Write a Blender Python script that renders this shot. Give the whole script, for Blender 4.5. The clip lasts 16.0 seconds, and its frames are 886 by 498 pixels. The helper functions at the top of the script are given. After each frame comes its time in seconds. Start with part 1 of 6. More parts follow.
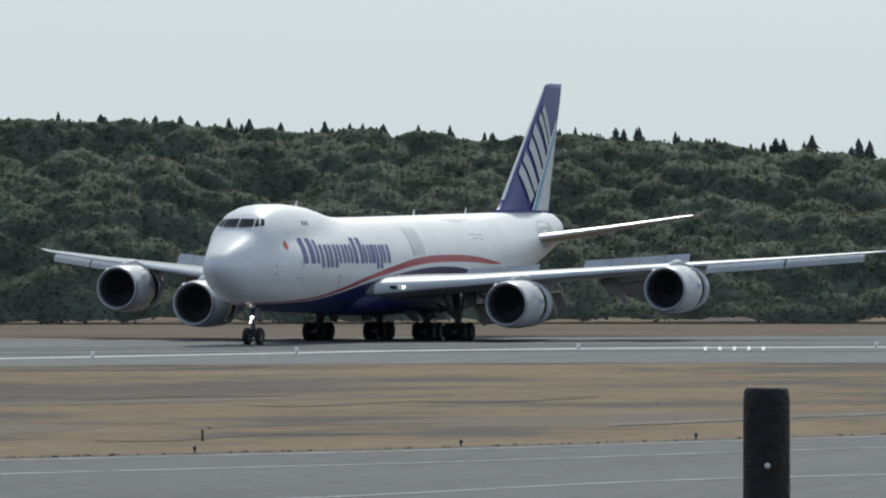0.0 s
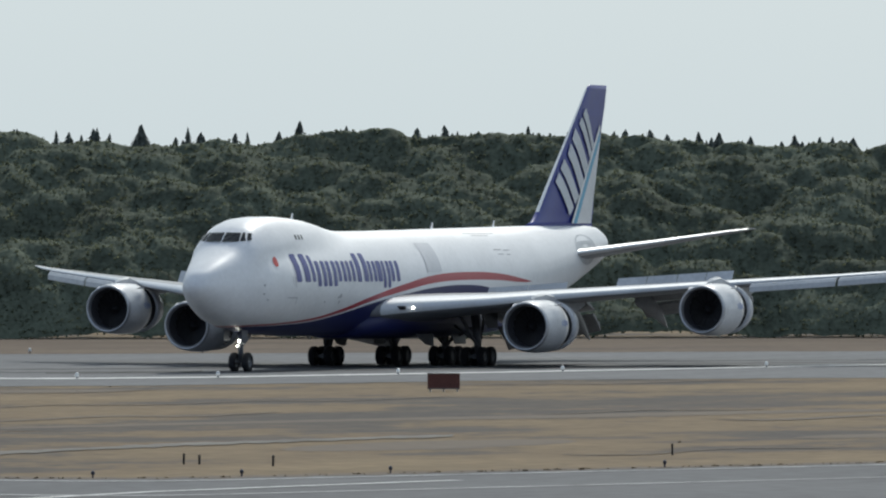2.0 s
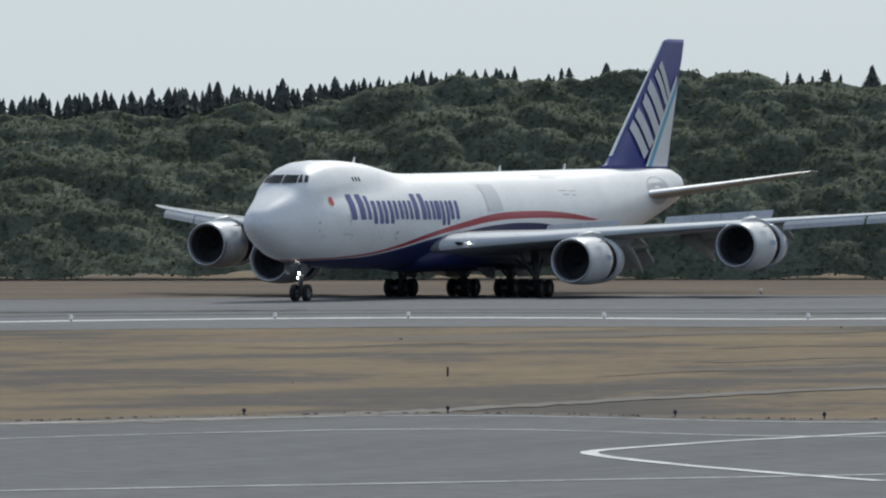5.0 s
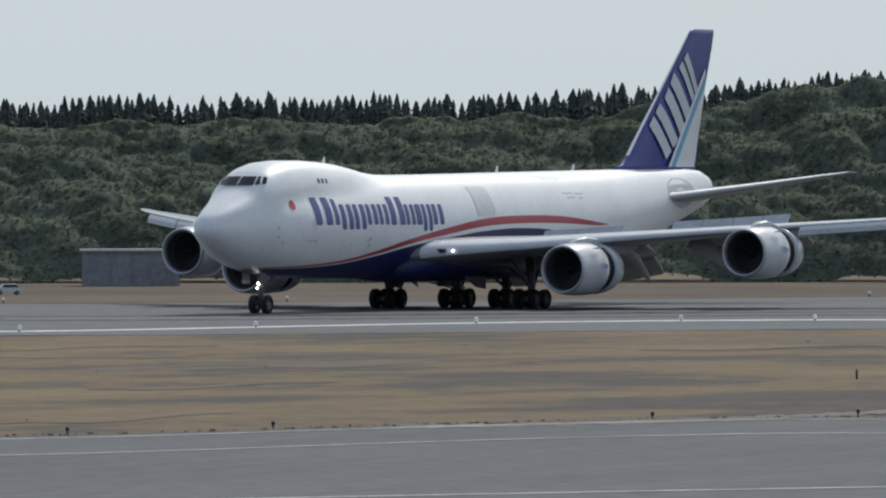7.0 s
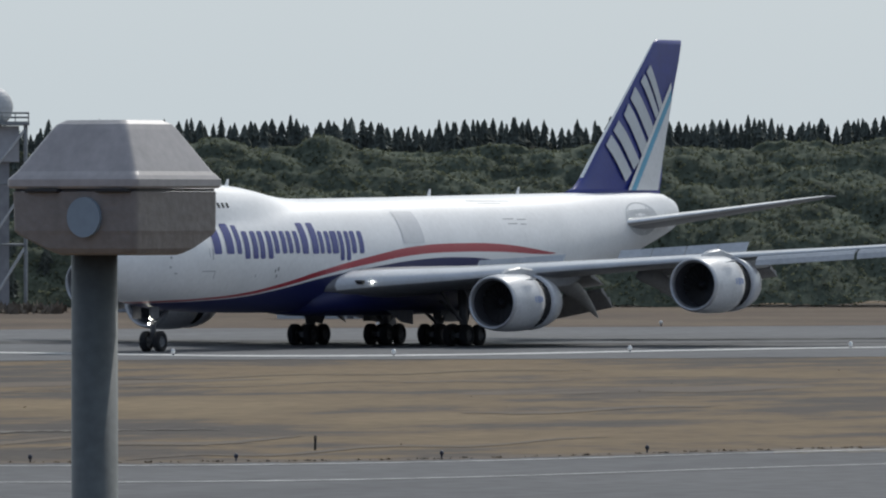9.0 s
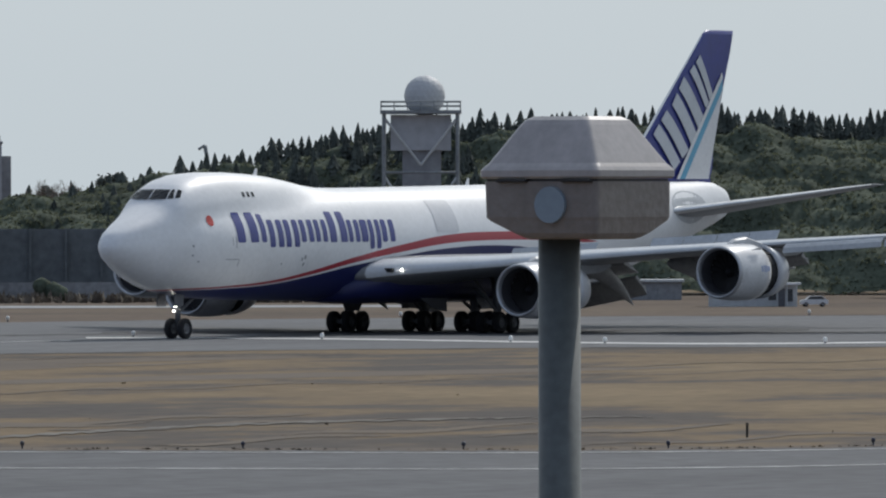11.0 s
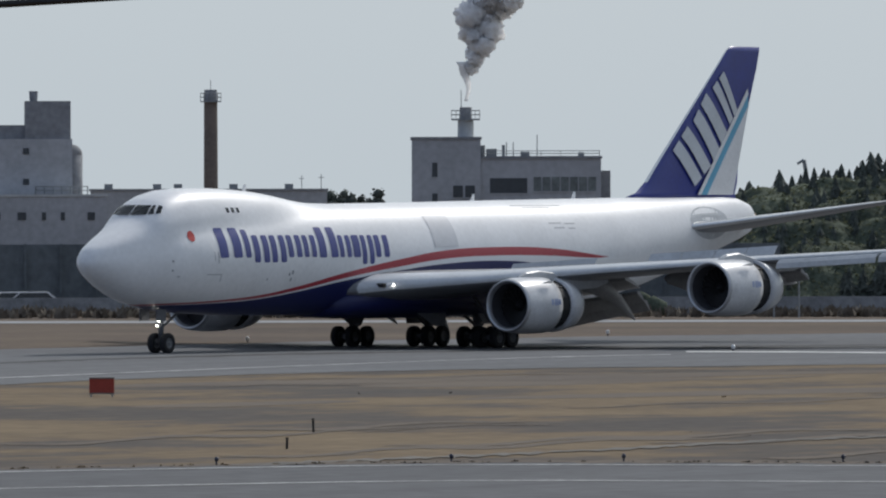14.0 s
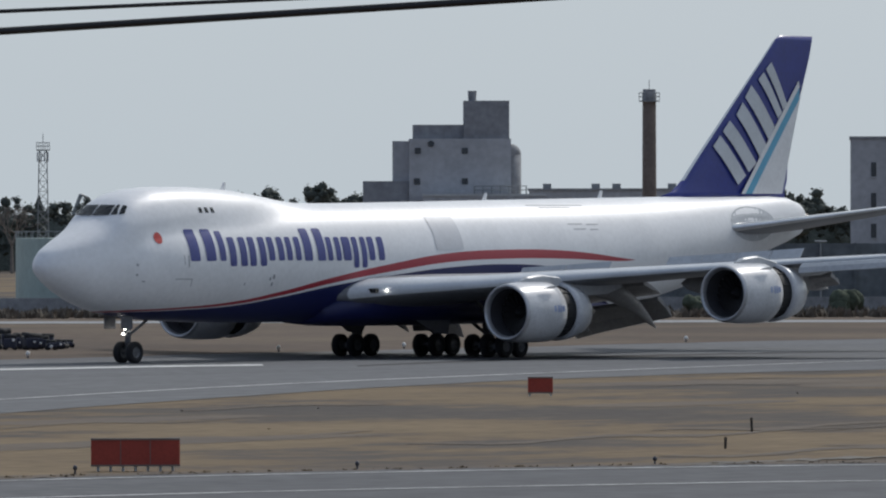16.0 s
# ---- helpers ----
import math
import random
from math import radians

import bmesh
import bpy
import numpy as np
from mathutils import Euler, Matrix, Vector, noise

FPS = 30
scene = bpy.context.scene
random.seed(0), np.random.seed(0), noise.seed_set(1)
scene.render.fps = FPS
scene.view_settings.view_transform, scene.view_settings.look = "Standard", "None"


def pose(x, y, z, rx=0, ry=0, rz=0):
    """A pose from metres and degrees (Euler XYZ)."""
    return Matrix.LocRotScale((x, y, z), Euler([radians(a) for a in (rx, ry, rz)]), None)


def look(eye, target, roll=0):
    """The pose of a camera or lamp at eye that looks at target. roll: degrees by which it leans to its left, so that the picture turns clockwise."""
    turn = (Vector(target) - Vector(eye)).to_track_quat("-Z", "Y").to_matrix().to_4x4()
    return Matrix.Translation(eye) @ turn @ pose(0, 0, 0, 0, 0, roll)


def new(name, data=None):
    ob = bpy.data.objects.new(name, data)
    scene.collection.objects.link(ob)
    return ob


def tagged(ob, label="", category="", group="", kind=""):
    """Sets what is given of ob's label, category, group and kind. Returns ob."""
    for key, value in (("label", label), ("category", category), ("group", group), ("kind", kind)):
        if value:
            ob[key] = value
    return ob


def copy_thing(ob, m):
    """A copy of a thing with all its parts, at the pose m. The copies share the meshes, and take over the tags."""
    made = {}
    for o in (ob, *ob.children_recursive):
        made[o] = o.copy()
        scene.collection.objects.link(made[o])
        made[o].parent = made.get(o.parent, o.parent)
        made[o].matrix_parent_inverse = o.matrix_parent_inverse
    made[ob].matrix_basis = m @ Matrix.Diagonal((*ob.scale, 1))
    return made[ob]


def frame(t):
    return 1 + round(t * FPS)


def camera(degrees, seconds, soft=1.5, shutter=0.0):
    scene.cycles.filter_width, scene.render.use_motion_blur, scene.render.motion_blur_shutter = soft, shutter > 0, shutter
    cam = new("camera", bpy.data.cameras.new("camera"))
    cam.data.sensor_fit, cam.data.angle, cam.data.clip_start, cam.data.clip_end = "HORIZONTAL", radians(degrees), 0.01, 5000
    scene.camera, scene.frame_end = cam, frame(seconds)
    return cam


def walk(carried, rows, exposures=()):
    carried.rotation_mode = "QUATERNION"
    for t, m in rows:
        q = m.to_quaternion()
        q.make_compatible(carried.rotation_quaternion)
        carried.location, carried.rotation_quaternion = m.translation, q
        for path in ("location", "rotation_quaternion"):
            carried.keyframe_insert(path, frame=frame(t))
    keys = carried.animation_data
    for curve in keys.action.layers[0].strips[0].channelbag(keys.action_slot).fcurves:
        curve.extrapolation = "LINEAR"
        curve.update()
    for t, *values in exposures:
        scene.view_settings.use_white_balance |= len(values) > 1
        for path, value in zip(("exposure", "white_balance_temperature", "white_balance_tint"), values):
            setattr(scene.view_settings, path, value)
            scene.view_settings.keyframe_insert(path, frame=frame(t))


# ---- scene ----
# The camera stands on a low mound south of the runway and pans with the landing freighter.
EYE = (0.0, -321.45, 8.37)
cam = camera(5.652, 16.0, soft=2.15)
# seconds, turn from north, tilt, lean, step forward on the mound
PAN = [
    (0.0, -74.536, -0.144, -0.042, 0.0),
    (0.5, -73.841, -0.126, -0.078, 0.0),
    (1.0, -72.990, -0.063, -0.088, 0.0),
    (1.5, -72.169, -0.037, -0.079, 0.0),
    (2.0, -71.537, -0.051, -0.087, 0.0),
    (2.5, -71.006, -0.080, -0.086, 0.0),
    (3.0, -70.282, -0.165, -0.101, 0.0),
    (3.5, -69.295, -0.225, -0.128, 0.0),
    (4.0, -68.385, -0.128, -0.102, 0.0),
    (4.5, -67.596, -0.287, -0.070, 0.0),
    (7.0, -64.308, -0.411, -0.089, 3.0),
    (7.5, -63.692, -0.441, -0.092, 3.0),
    (8.0, -63.129, -0.420, -0.096, 3.0),
    (10.5, -59.852, -0.215, -0.074, 2.5),
    (11.0, -59.168, -0.324, -0.130, 1.7),
    (11.5, -58.634, -0.263, -0.093, 1.0),
    (12.0, -58.007, -0.191, -0.064, 0.3),
    (12.5, -57.462, -0.171, -0.114, 0.0),
    (13.0, -56.788, -0.190, -0.090, 0.0),
    (13.5, -56.057, -0.230, -0.092, 0.0),
    (14.0, -55.349, -0.224, -0.109, 0.0),
    (14.5, -54.625, -0.191, -0.066, 0.0),
    (15.0, -53.960, -0.182, -0.081, 0.0),
    (15.5, -53.260, -0.195, -0.085, 0.0),
    (16.0, -52.550, -0.222, -0.097, 0.0),
]
walk(cam, [(t, pose(EYE[0] + 0.866 * step + 0.05 * max(0, step - 2.5), EYE[1] + 0.5 * step - 0.087 * max(0, step - 2.5), EYE[2], 90 + pitch, 0, turn) @ pose(0, 0, 0, 0, 0, lean)) for t, turn, pitch, lean, step in PAN],
     exposures=((0.0, 0.13, 6500, 6), (4.5, 0.10, 6500, 7), (8.0, 0.0, 6500, 9), (11.0, -0.05, 6500, 10), (16.0, -0.15, 6450, 11)))


def spot(azimuth, distance, z=0.0):
    """A place by its bearing to the right of north and its distance from the mound."""
    a = radians(azimuth)
    return Vector((EYE[0] + math.sin(a) * distance, EYE[1] + math.cos(a) * distance, z))


def rise(distance, elevation):
    """The height seen under an elevation in degrees at a distance."""
    return EYE[2] + distance * math.tan(radians(elevation))


# ---- light ----
SUN_BEARING, SUN_HEIGHT = 88.0, 44.0
world = bpy.data.worlds.new("world")
scene.world = world
world.use_nodes = True
wn = world.node_tree.nodes
sky = wn.new("ShaderNodeTexSky")
sky.sky_type = "NISHITA"
sky.sun_disc = False
sky.sun_elevation = radians(SUN_HEIGHT)
sky.sun_rotation = radians(SUN_BEARING)
sky.air_density, sky.dust_density, sky.ozone_density = 1.0, 4.0, 1.0
veil = wn.new("ShaderNodeMixRGB")
veil.inputs[0].default_value = 0.86
world.node_tree.links.new(sky.outputs[0], veil.inputs[1])
# the haze is bright towards the sun, bluer and dimmer away from it
way, dot, span, haze = (wn.new(k) for k in ("ShaderNodeTexCoord", "ShaderNodeVectorMath", "ShaderNodeMapRange", "ShaderNodeMixRGB"))
dot.operation = "DOT_PRODUCT"
dot.inputs[1].default_value = (math.sin(radians(SUN_BEARING)), math.cos(radians(SUN_BEARING)), 0)
span.inputs["From Min"].default_value, span.inputs["From Max"].default_value = -0.5, 0.75
haze.inputs[1].default_value, haze.inputs[2].default_value = (2.4, 3.05, 4.3, 1), (5.85, 6.65, 7.2, 1)
world.node_tree.links.new(way.outputs["Generated"], dot.inputs[0])
world.node_tree.links.new(dot.outputs["Value"], span.inputs[0])
world.node_tree.links.new(span.outputs[0], haze.inputs[0])
world.node_tree.links.new(haze.outputs[0], veil.inputs[2])
world.node_tree.links.new(veil.outputs[0], wn["Background"].inputs[0])
wn["Background"].inputs[1].default_value = 0.105
sun = new("sun", bpy.data.lights.new("sun", "SUN"))
sun.data.energy, sun.data.angle, sun.data.color = 2.1, radians(0.8), (1.0, 0.97, 0.92)
sun.matrix_world = look(Vector((0, 0, 200)) + 100 * Vector((math.sin(radians(SUN_BEARING)) * math.cos(radians(SUN_HEIGHT)),
    math.cos(radians(SUN_BEARING)) * math.cos(radians(SUN_HEIGHT)), math.sin(radians(SUN_HEIGHT)))), (0, 0, 200))


# ---- materials ----
def material(name, color, rough=0.6, metal=0.0, vary=0.12, scale=1.5, fine=12.0, bump=0.0, spec=0.5, tint=None, coat=0.0):
    """A surface with stains at a large and a small scale, in metres of the world."""
    m = bpy.data.materials.new(name)
    m.use_nodes = True
    t = m.node_tree
    b = t.nodes["Principled BSDF"]
    b.inputs["Roughness"].default_value, b.inputs["Metallic"].default_value = rough, metal
    b.inputs["Specular IOR Level"].default_value = spec
    b.inputs["Coat Weight"].default_value = coat
    co = t.nodes.new("ShaderNodeTexCoord")
    big, small = t.nodes.new("ShaderNodeTexNoise"), t.nodes.new("ShaderNodeTexNoise")
    for n, s in ((big, scale), (small, fine)):
        n.inputs["Scale"].default_value, n.inputs["Detail"].default_value = s, 5
        t.links.new(co.outputs["Object"], n.inputs["Vector"])
    add = t.nodes.new("ShaderNodeMath")
    add.operation = "ADD"
    t.links.new(big.outputs[0], add.inputs[0])
    t.links.new(small.outputs[0], add.inputs[1])
    ramp = t.nodes.new("ShaderNodeMapRange")
    ramp.inputs["From Min"].default_value, ramp.inputs["From Max"].default_value = 0.65, 1.35
    t.links.new(add.outputs[0], ramp.inputs[0])
    mix = t.nodes.new("ShaderNodeMixRGB")
    c2 = tint or tuple(c * (1 - vary * 2) for c in color)
    c1 = tuple(min(1, c * (1 + vary)) for c in color)
    mix.inputs[1].default_value, mix.inputs[2].default_value = (*c1, 1), (*c2, 1)
    t.links.new(ramp.outputs[0], mix.inputs[0])
    t.links.new(mix.outputs[0], b.inputs["Base Color"])
    if bump:
        bn = t.nodes.new("ShaderNodeBump")
        bn.inputs["Strength"].default_value, bn.inputs["Distance"].default_value = bump, 0.1
        t.links.new(small.outputs[0], bn.inputs["Height"])
        t.links.new(bn.outputs[0], b.inputs["Normal"])
    return m


def striped_ground(name, colors, stretch, rough=0.95):
    """Dry turf or worn pavement: long streaks along the runway with patches and grain."""
    m = bpy.data.materials.new(name)
    m.use_nodes = True
    t = m.node_tree
    b = t.nodes["Principled BSDF"]
    b.inputs["Roughness"].default_value, b.inputs["Specular IOR Level"].default_value = rough, 0.2
    co = t.nodes.new("ShaderNodeTexCoord")
    mp = t.nodes.new("ShaderNodeMapping")
    mp.inputs["Rotation"].default_value = (0, 0, radians(stretch[0]))
    mp.inputs["Scale"].default_value = (stretch[1], stretch[2], 1)
    t.links.new(co.outputs["Object"], mp.inputs[0])
    streak, grain, patch = (t.nodes.new("ShaderNodeTexNoise") for _ in range(3))
    streak.inputs["Scale"].default_value, streak.inputs["Detail"].default_value, streak.inputs["Roughness"].default_value = 1.0, 10, 0.72
    grain.inputs["Scale"].default_value, grain.inputs["Detail"].default_value = 0.9, 8
    patch.inputs["Scale"].default_value, patch.inputs["Detail"].default_value = 0.035, 5
    t.links.new(mp.outputs[0], streak.inputs["Vector"])
    t.links.new(co.outputs["Object"], grain.inputs["Vector"])
    t.links.new(co.outputs["Object"], patch.inputs["Vector"])
    ramp = t.nodes.new("ShaderNodeValToRGB")
    els = ramp.color_ramp.elements
    while len(els) < len(colors):
        els.new(0.5)
    for e, (p, c) in zip(els, colors):
        e.position, e.color = p, (*c, 1)
    sums = t.nodes.new("ShaderNodeMath")
    sums.operation = "MULTIPLY_ADD"
    sums.inputs[1].default_value = 0.6
    t.links.new(patch.outputs[0], sums.inputs[0])
    off = t.nodes.new("ShaderNodeMath")
    off.operation = "ADD"
    off.inputs[1].default_value = -0.29
    t.links.new(streak.outputs[0], off.inputs[0])
    t.links.new(off.outputs[0], sums.inputs[2])
    t.links.new(sums.outputs[0], ramp.inputs[0])
    mul = t.nodes.new("ShaderNodeMixRGB")
    mul.blend_type = "MULTIPLY"
    mul.inputs[0].default_value = 0.55
    gr = t.nodes.new("ShaderNodeMapRange")
    gr.inputs["From Min"].default_value, gr.inputs["From Max"].default_value = 0.3, 0.7
    gr.inputs["To Min"].default_value, gr.inputs["To Max"].default_value = 0.55, 1.25
    t.links.new(grain.outputs[0], gr.inputs[0])
    t.links.new(ramp.outputs[0], mul.inputs[1])
    t.links.new(gr.outputs[0], mul.inputs[2])
    t.links.new(mul.outputs[0], b.inputs["Base Color"])
    return m


GRASS = striped_ground("dry_grass", [(0.39, (0.085, 0.073, 0.065)), (0.465, (0.108, 0.088, 0.071)), (0.51, (0.172, 0.124, 0.075)), (0.68, (0.222, 0.165, 0.098))], (-30, 0.035, 0.06))
# far turf, its brown tint painting the haze over the distant grass
GRASS_HAZED = striped_ground("hazed_dry_grass", [(0.36, (0.098, 0.074, 0.058)), (0.5, (0.128, 0.096, 0.072)), (0.66, (0.158, 0.12, 0.085))], (-30, 0.03, 0.03))
ASPHALT = striped_ground("asphalt", [(0.3, (0.118, 0.12, 0.126)), (0.5, (0.142, 0.145, 0.151)), (0.75, (0.168, 0.171, 0.177))], (0, 0.006, 0.30), 0.85)
TAXI = striped_ground("taxiway_asphalt", [(0.3, (0.095, 0.097, 0.103)), (0.5, (0.118, 0.12, 0.126)), (0.75, (0.14, 0.142, 0.148))], (-20, 0.008, 0.20), 0.85)
MARK_WORN = material("worn_white_paint", (0.55, 0.55, 0.54), 0.85, vary=0.35, scale=0.3, fine=3)
MARK = material("white_road_paint", (0.72, 0.72, 0.70), 0.8, vary=0.25, scale=0.4, fine=3)
RUBBER_STREAK = material("tyre_rubber_marks", (0.035, 0.035, 0.036), 0.85, vary=0.3, scale=0.2, fine=2)
EARTH = material("bare_earth", (0.165, 0.148, 0.127), 0.95, vary=0.25, scale=0.15, fine=2)
DARK_EARTH = material("damp_earth", (0.07, 0.055, 0.044), 0.95, vary=0.25, scale=0.08, fine=0.9, tint=(0.135, 0.1, 0.065))


# ---- building tools ----
def part(name, bm, mat, parent=None, label="", smooth=False):
    me = bpy.data.meshes.new(name)
    bmesh.ops.recalc_face_normals(bm, faces=bm.faces)
    if smooth:
        for f in bm.faces:
            f.smooth = True
    bm.to_mesh(me)
    bm.free()
    for mm in mat if isinstance(mat, (list, tuple)) else (mat,):
        me.materials.append(mm)
    ob = new(name, me)
    ob.parent = parent
    if label:
        ob["label"] = label
    return ob


def mesh_part(name, verts, faces, mat, parent=None, label="", smooth=False):
    me = bpy.data.meshes.new(name)
    me.from_pydata([tuple(v) for v in verts], [], [tuple(f) for f in faces])
    me.materials.append(mat)
    if smooth:
        me.polygons.foreach_set("use_smooth", [True] * len(me.polygons))
    me.update()
    ob = new(name, me)
    ob.parent = parent
    if label:
        ob["label"] = label
    return ob


def box(bm, lo, hi, m=None, bevel=0.0):
    r = bmesh.ops.create_cube(bm, size=1)
    vs = r["verts"]
    c, s = (Vector(lo) + Vector(hi)) / 2, Vector(hi) - Vector(lo)
    for v in vs:
        v.co = Vector((v.co.x * s.x, v.co.y * s.y, v.co.z * s.z)) + c
    if bevel:
        es = list({e for v in vs for e in v.link_edges})
        r = bmesh.ops.bevel(bm, geom=es, offset=bevel, segments=2, profile=0.6, affect="EDGES")
        vs = list({v for f in r["faces"] for v in f.verts} | {v for v in vs if v.is_valid})
    if m is not None:
        bmesh.ops.transform(bm, matrix=m, verts=[v for v in vs if v.is_valid])
    return vs


def rod(bm, a, b, r1, r2=None, n=10, caps=True):
    a, b = Vector(a), Vector(b)
    d = b - a
    r = bmesh.ops.create_cone(bm, cap_ends=caps, segments=n, radius1=r1, radius2=r1 if r2 is None else r2, depth=d.length)
    bmesh.ops.transform(bm, matrix=Matrix.Translation((a + b) / 2) @ d.to_track_quat("Z", "Y").to_matrix().to_4x4(), verts=r["verts"])
    return r["verts"]


def loft(bm, rings, close=True, cap=True):
    """Skin between rings of equally many points."""
    vs = [[bm.verts.new(p) for p in ring] for ring in rings]
    n = len(vs[0])
    for a, b in zip(vs, vs[1:]):
        for i in range(n if close else n - 1):
            bm.faces.new((a[i], a[(i + 1) % n], b[(i + 1) % n], b[i]))
    if cap and close:
        bm.faces.new(vs[0][::-1])
        bm.faces.new(vs[-1])
    return vs


def lathe(bm, profile, origin=(0, 0, 0), n=40, axis="x"):
    """A body of revolution round the x axis (or y), from pairs of place and radius."""
    o = Vector(origin)
    rings = []
    for x, r in profile:
        ring = []
        for k in range(n):
            a = 2 * math.pi * k / n
            p = (x, r * math.cos(a), r * math.sin(a)) if axis == "x" else (r * math.cos(a), x, r * math.sin(a))
            ring.append(o + Vector(p))
        rings.append(ring)
    return loft(bm, rings, True, False)


def table(pairs, x):
    """Smooth value of a table of x, value pairs."""
    xs, ys = [p[0] for p in pairs], [p[1] for p in pairs]
    return float(np.interp(x, xs, ys))


# ---- ground ----
def mound(r):
    s = min(1, max(0, (r - 32) / 60))
    return 6.3 * (1 - s * s * (3 - 2 * s))


def build_ground():
    radii = [0, 6, 12, 20, 28, 34, 40, 46, 52, 58, 64, 70, 78, 86, 95, 120, 160, 220, 300, 400, 520, 660, 820, 1000, 1400, 2200, 3500, 4900]
    bm = bmesh.new()
    rings = [[spot(a, max(r, 0.01), mound(r)) for a in range(0, 360, 3)] for r in radii]
    loft(bm, rings, True, False)
    tagged(part("ground", bm, GRASS, smooth=True), "wide sheet of dry mown yellow-brown airfield grass", "ground", kind="structure")


RUNWAY_NEAR = ((45, 300), (47.5, 335), (49.7, 376), (51.5, 419), (53.3, 458), (55.4, 482), (57.5, 494), (60, 504), (62, 502), (64.5, 510), (67, 522), (69.3, 517), (72, 538), (75, 549), (78, 549), (85, 545))
RUNWAY_FAR = ((45, 455), (47.5, 488), (50, 522), (52.5, 556), (55, 596), (57.5, 622), (60, 634), (62, 636), (64.5, 645), (67, 668), (69.3, 668), (72, 672), (75, 678), (78, 686), (85, 690))
TAXI_FAR = ((45, 262), (49.7, 285), (52, 293), (55.4, 302), (57.6, 300), (60, 298), (62, 302), (64.5, 317), (67, 327), (69.3, 313), (72, 325), (74.6, 338), (77.4, 360), (85, 420))
EDGE_LINE = ((56.8, 541), (58.6, 534), (60, 515), (61.5, 510), (64.7, 545), (67, 555), (69.3, 542), (72.2, 571), (74.6, 605), (76.2, 615), (80, 625))


def smooth_table(pairs, x):
    """The table's value averaged over a degree, so that edges bend gently."""
    return sum(table(pairs, x + d) for d in (-0.8, -0.4, 0, 0.4, 0.8)) / 5


def ribbon(name, near, far, a0, a1, z, mat, label, category, steps=120, kind="structure", rough=0.0):
    """A flat band of the ground between two edges given by bearing."""
    rnd = random.Random(len(name) + int(a0 * 10))
    vs, fs = [], []
    for i in range(steps + 1):
        a = a0 + (a1 - a0) * i / steps
        for d in (near(a), far(a)):
            vs.append(spot(a, d + rnd.uniform(-rough, rough), z))
        if i:
            fs.append((2 * i - 2, 2 * i - 1, 2 * i + 1, 2 * i))
    return tagged(mesh_part(name, vs, fs, mat), label, category, kind=kind)


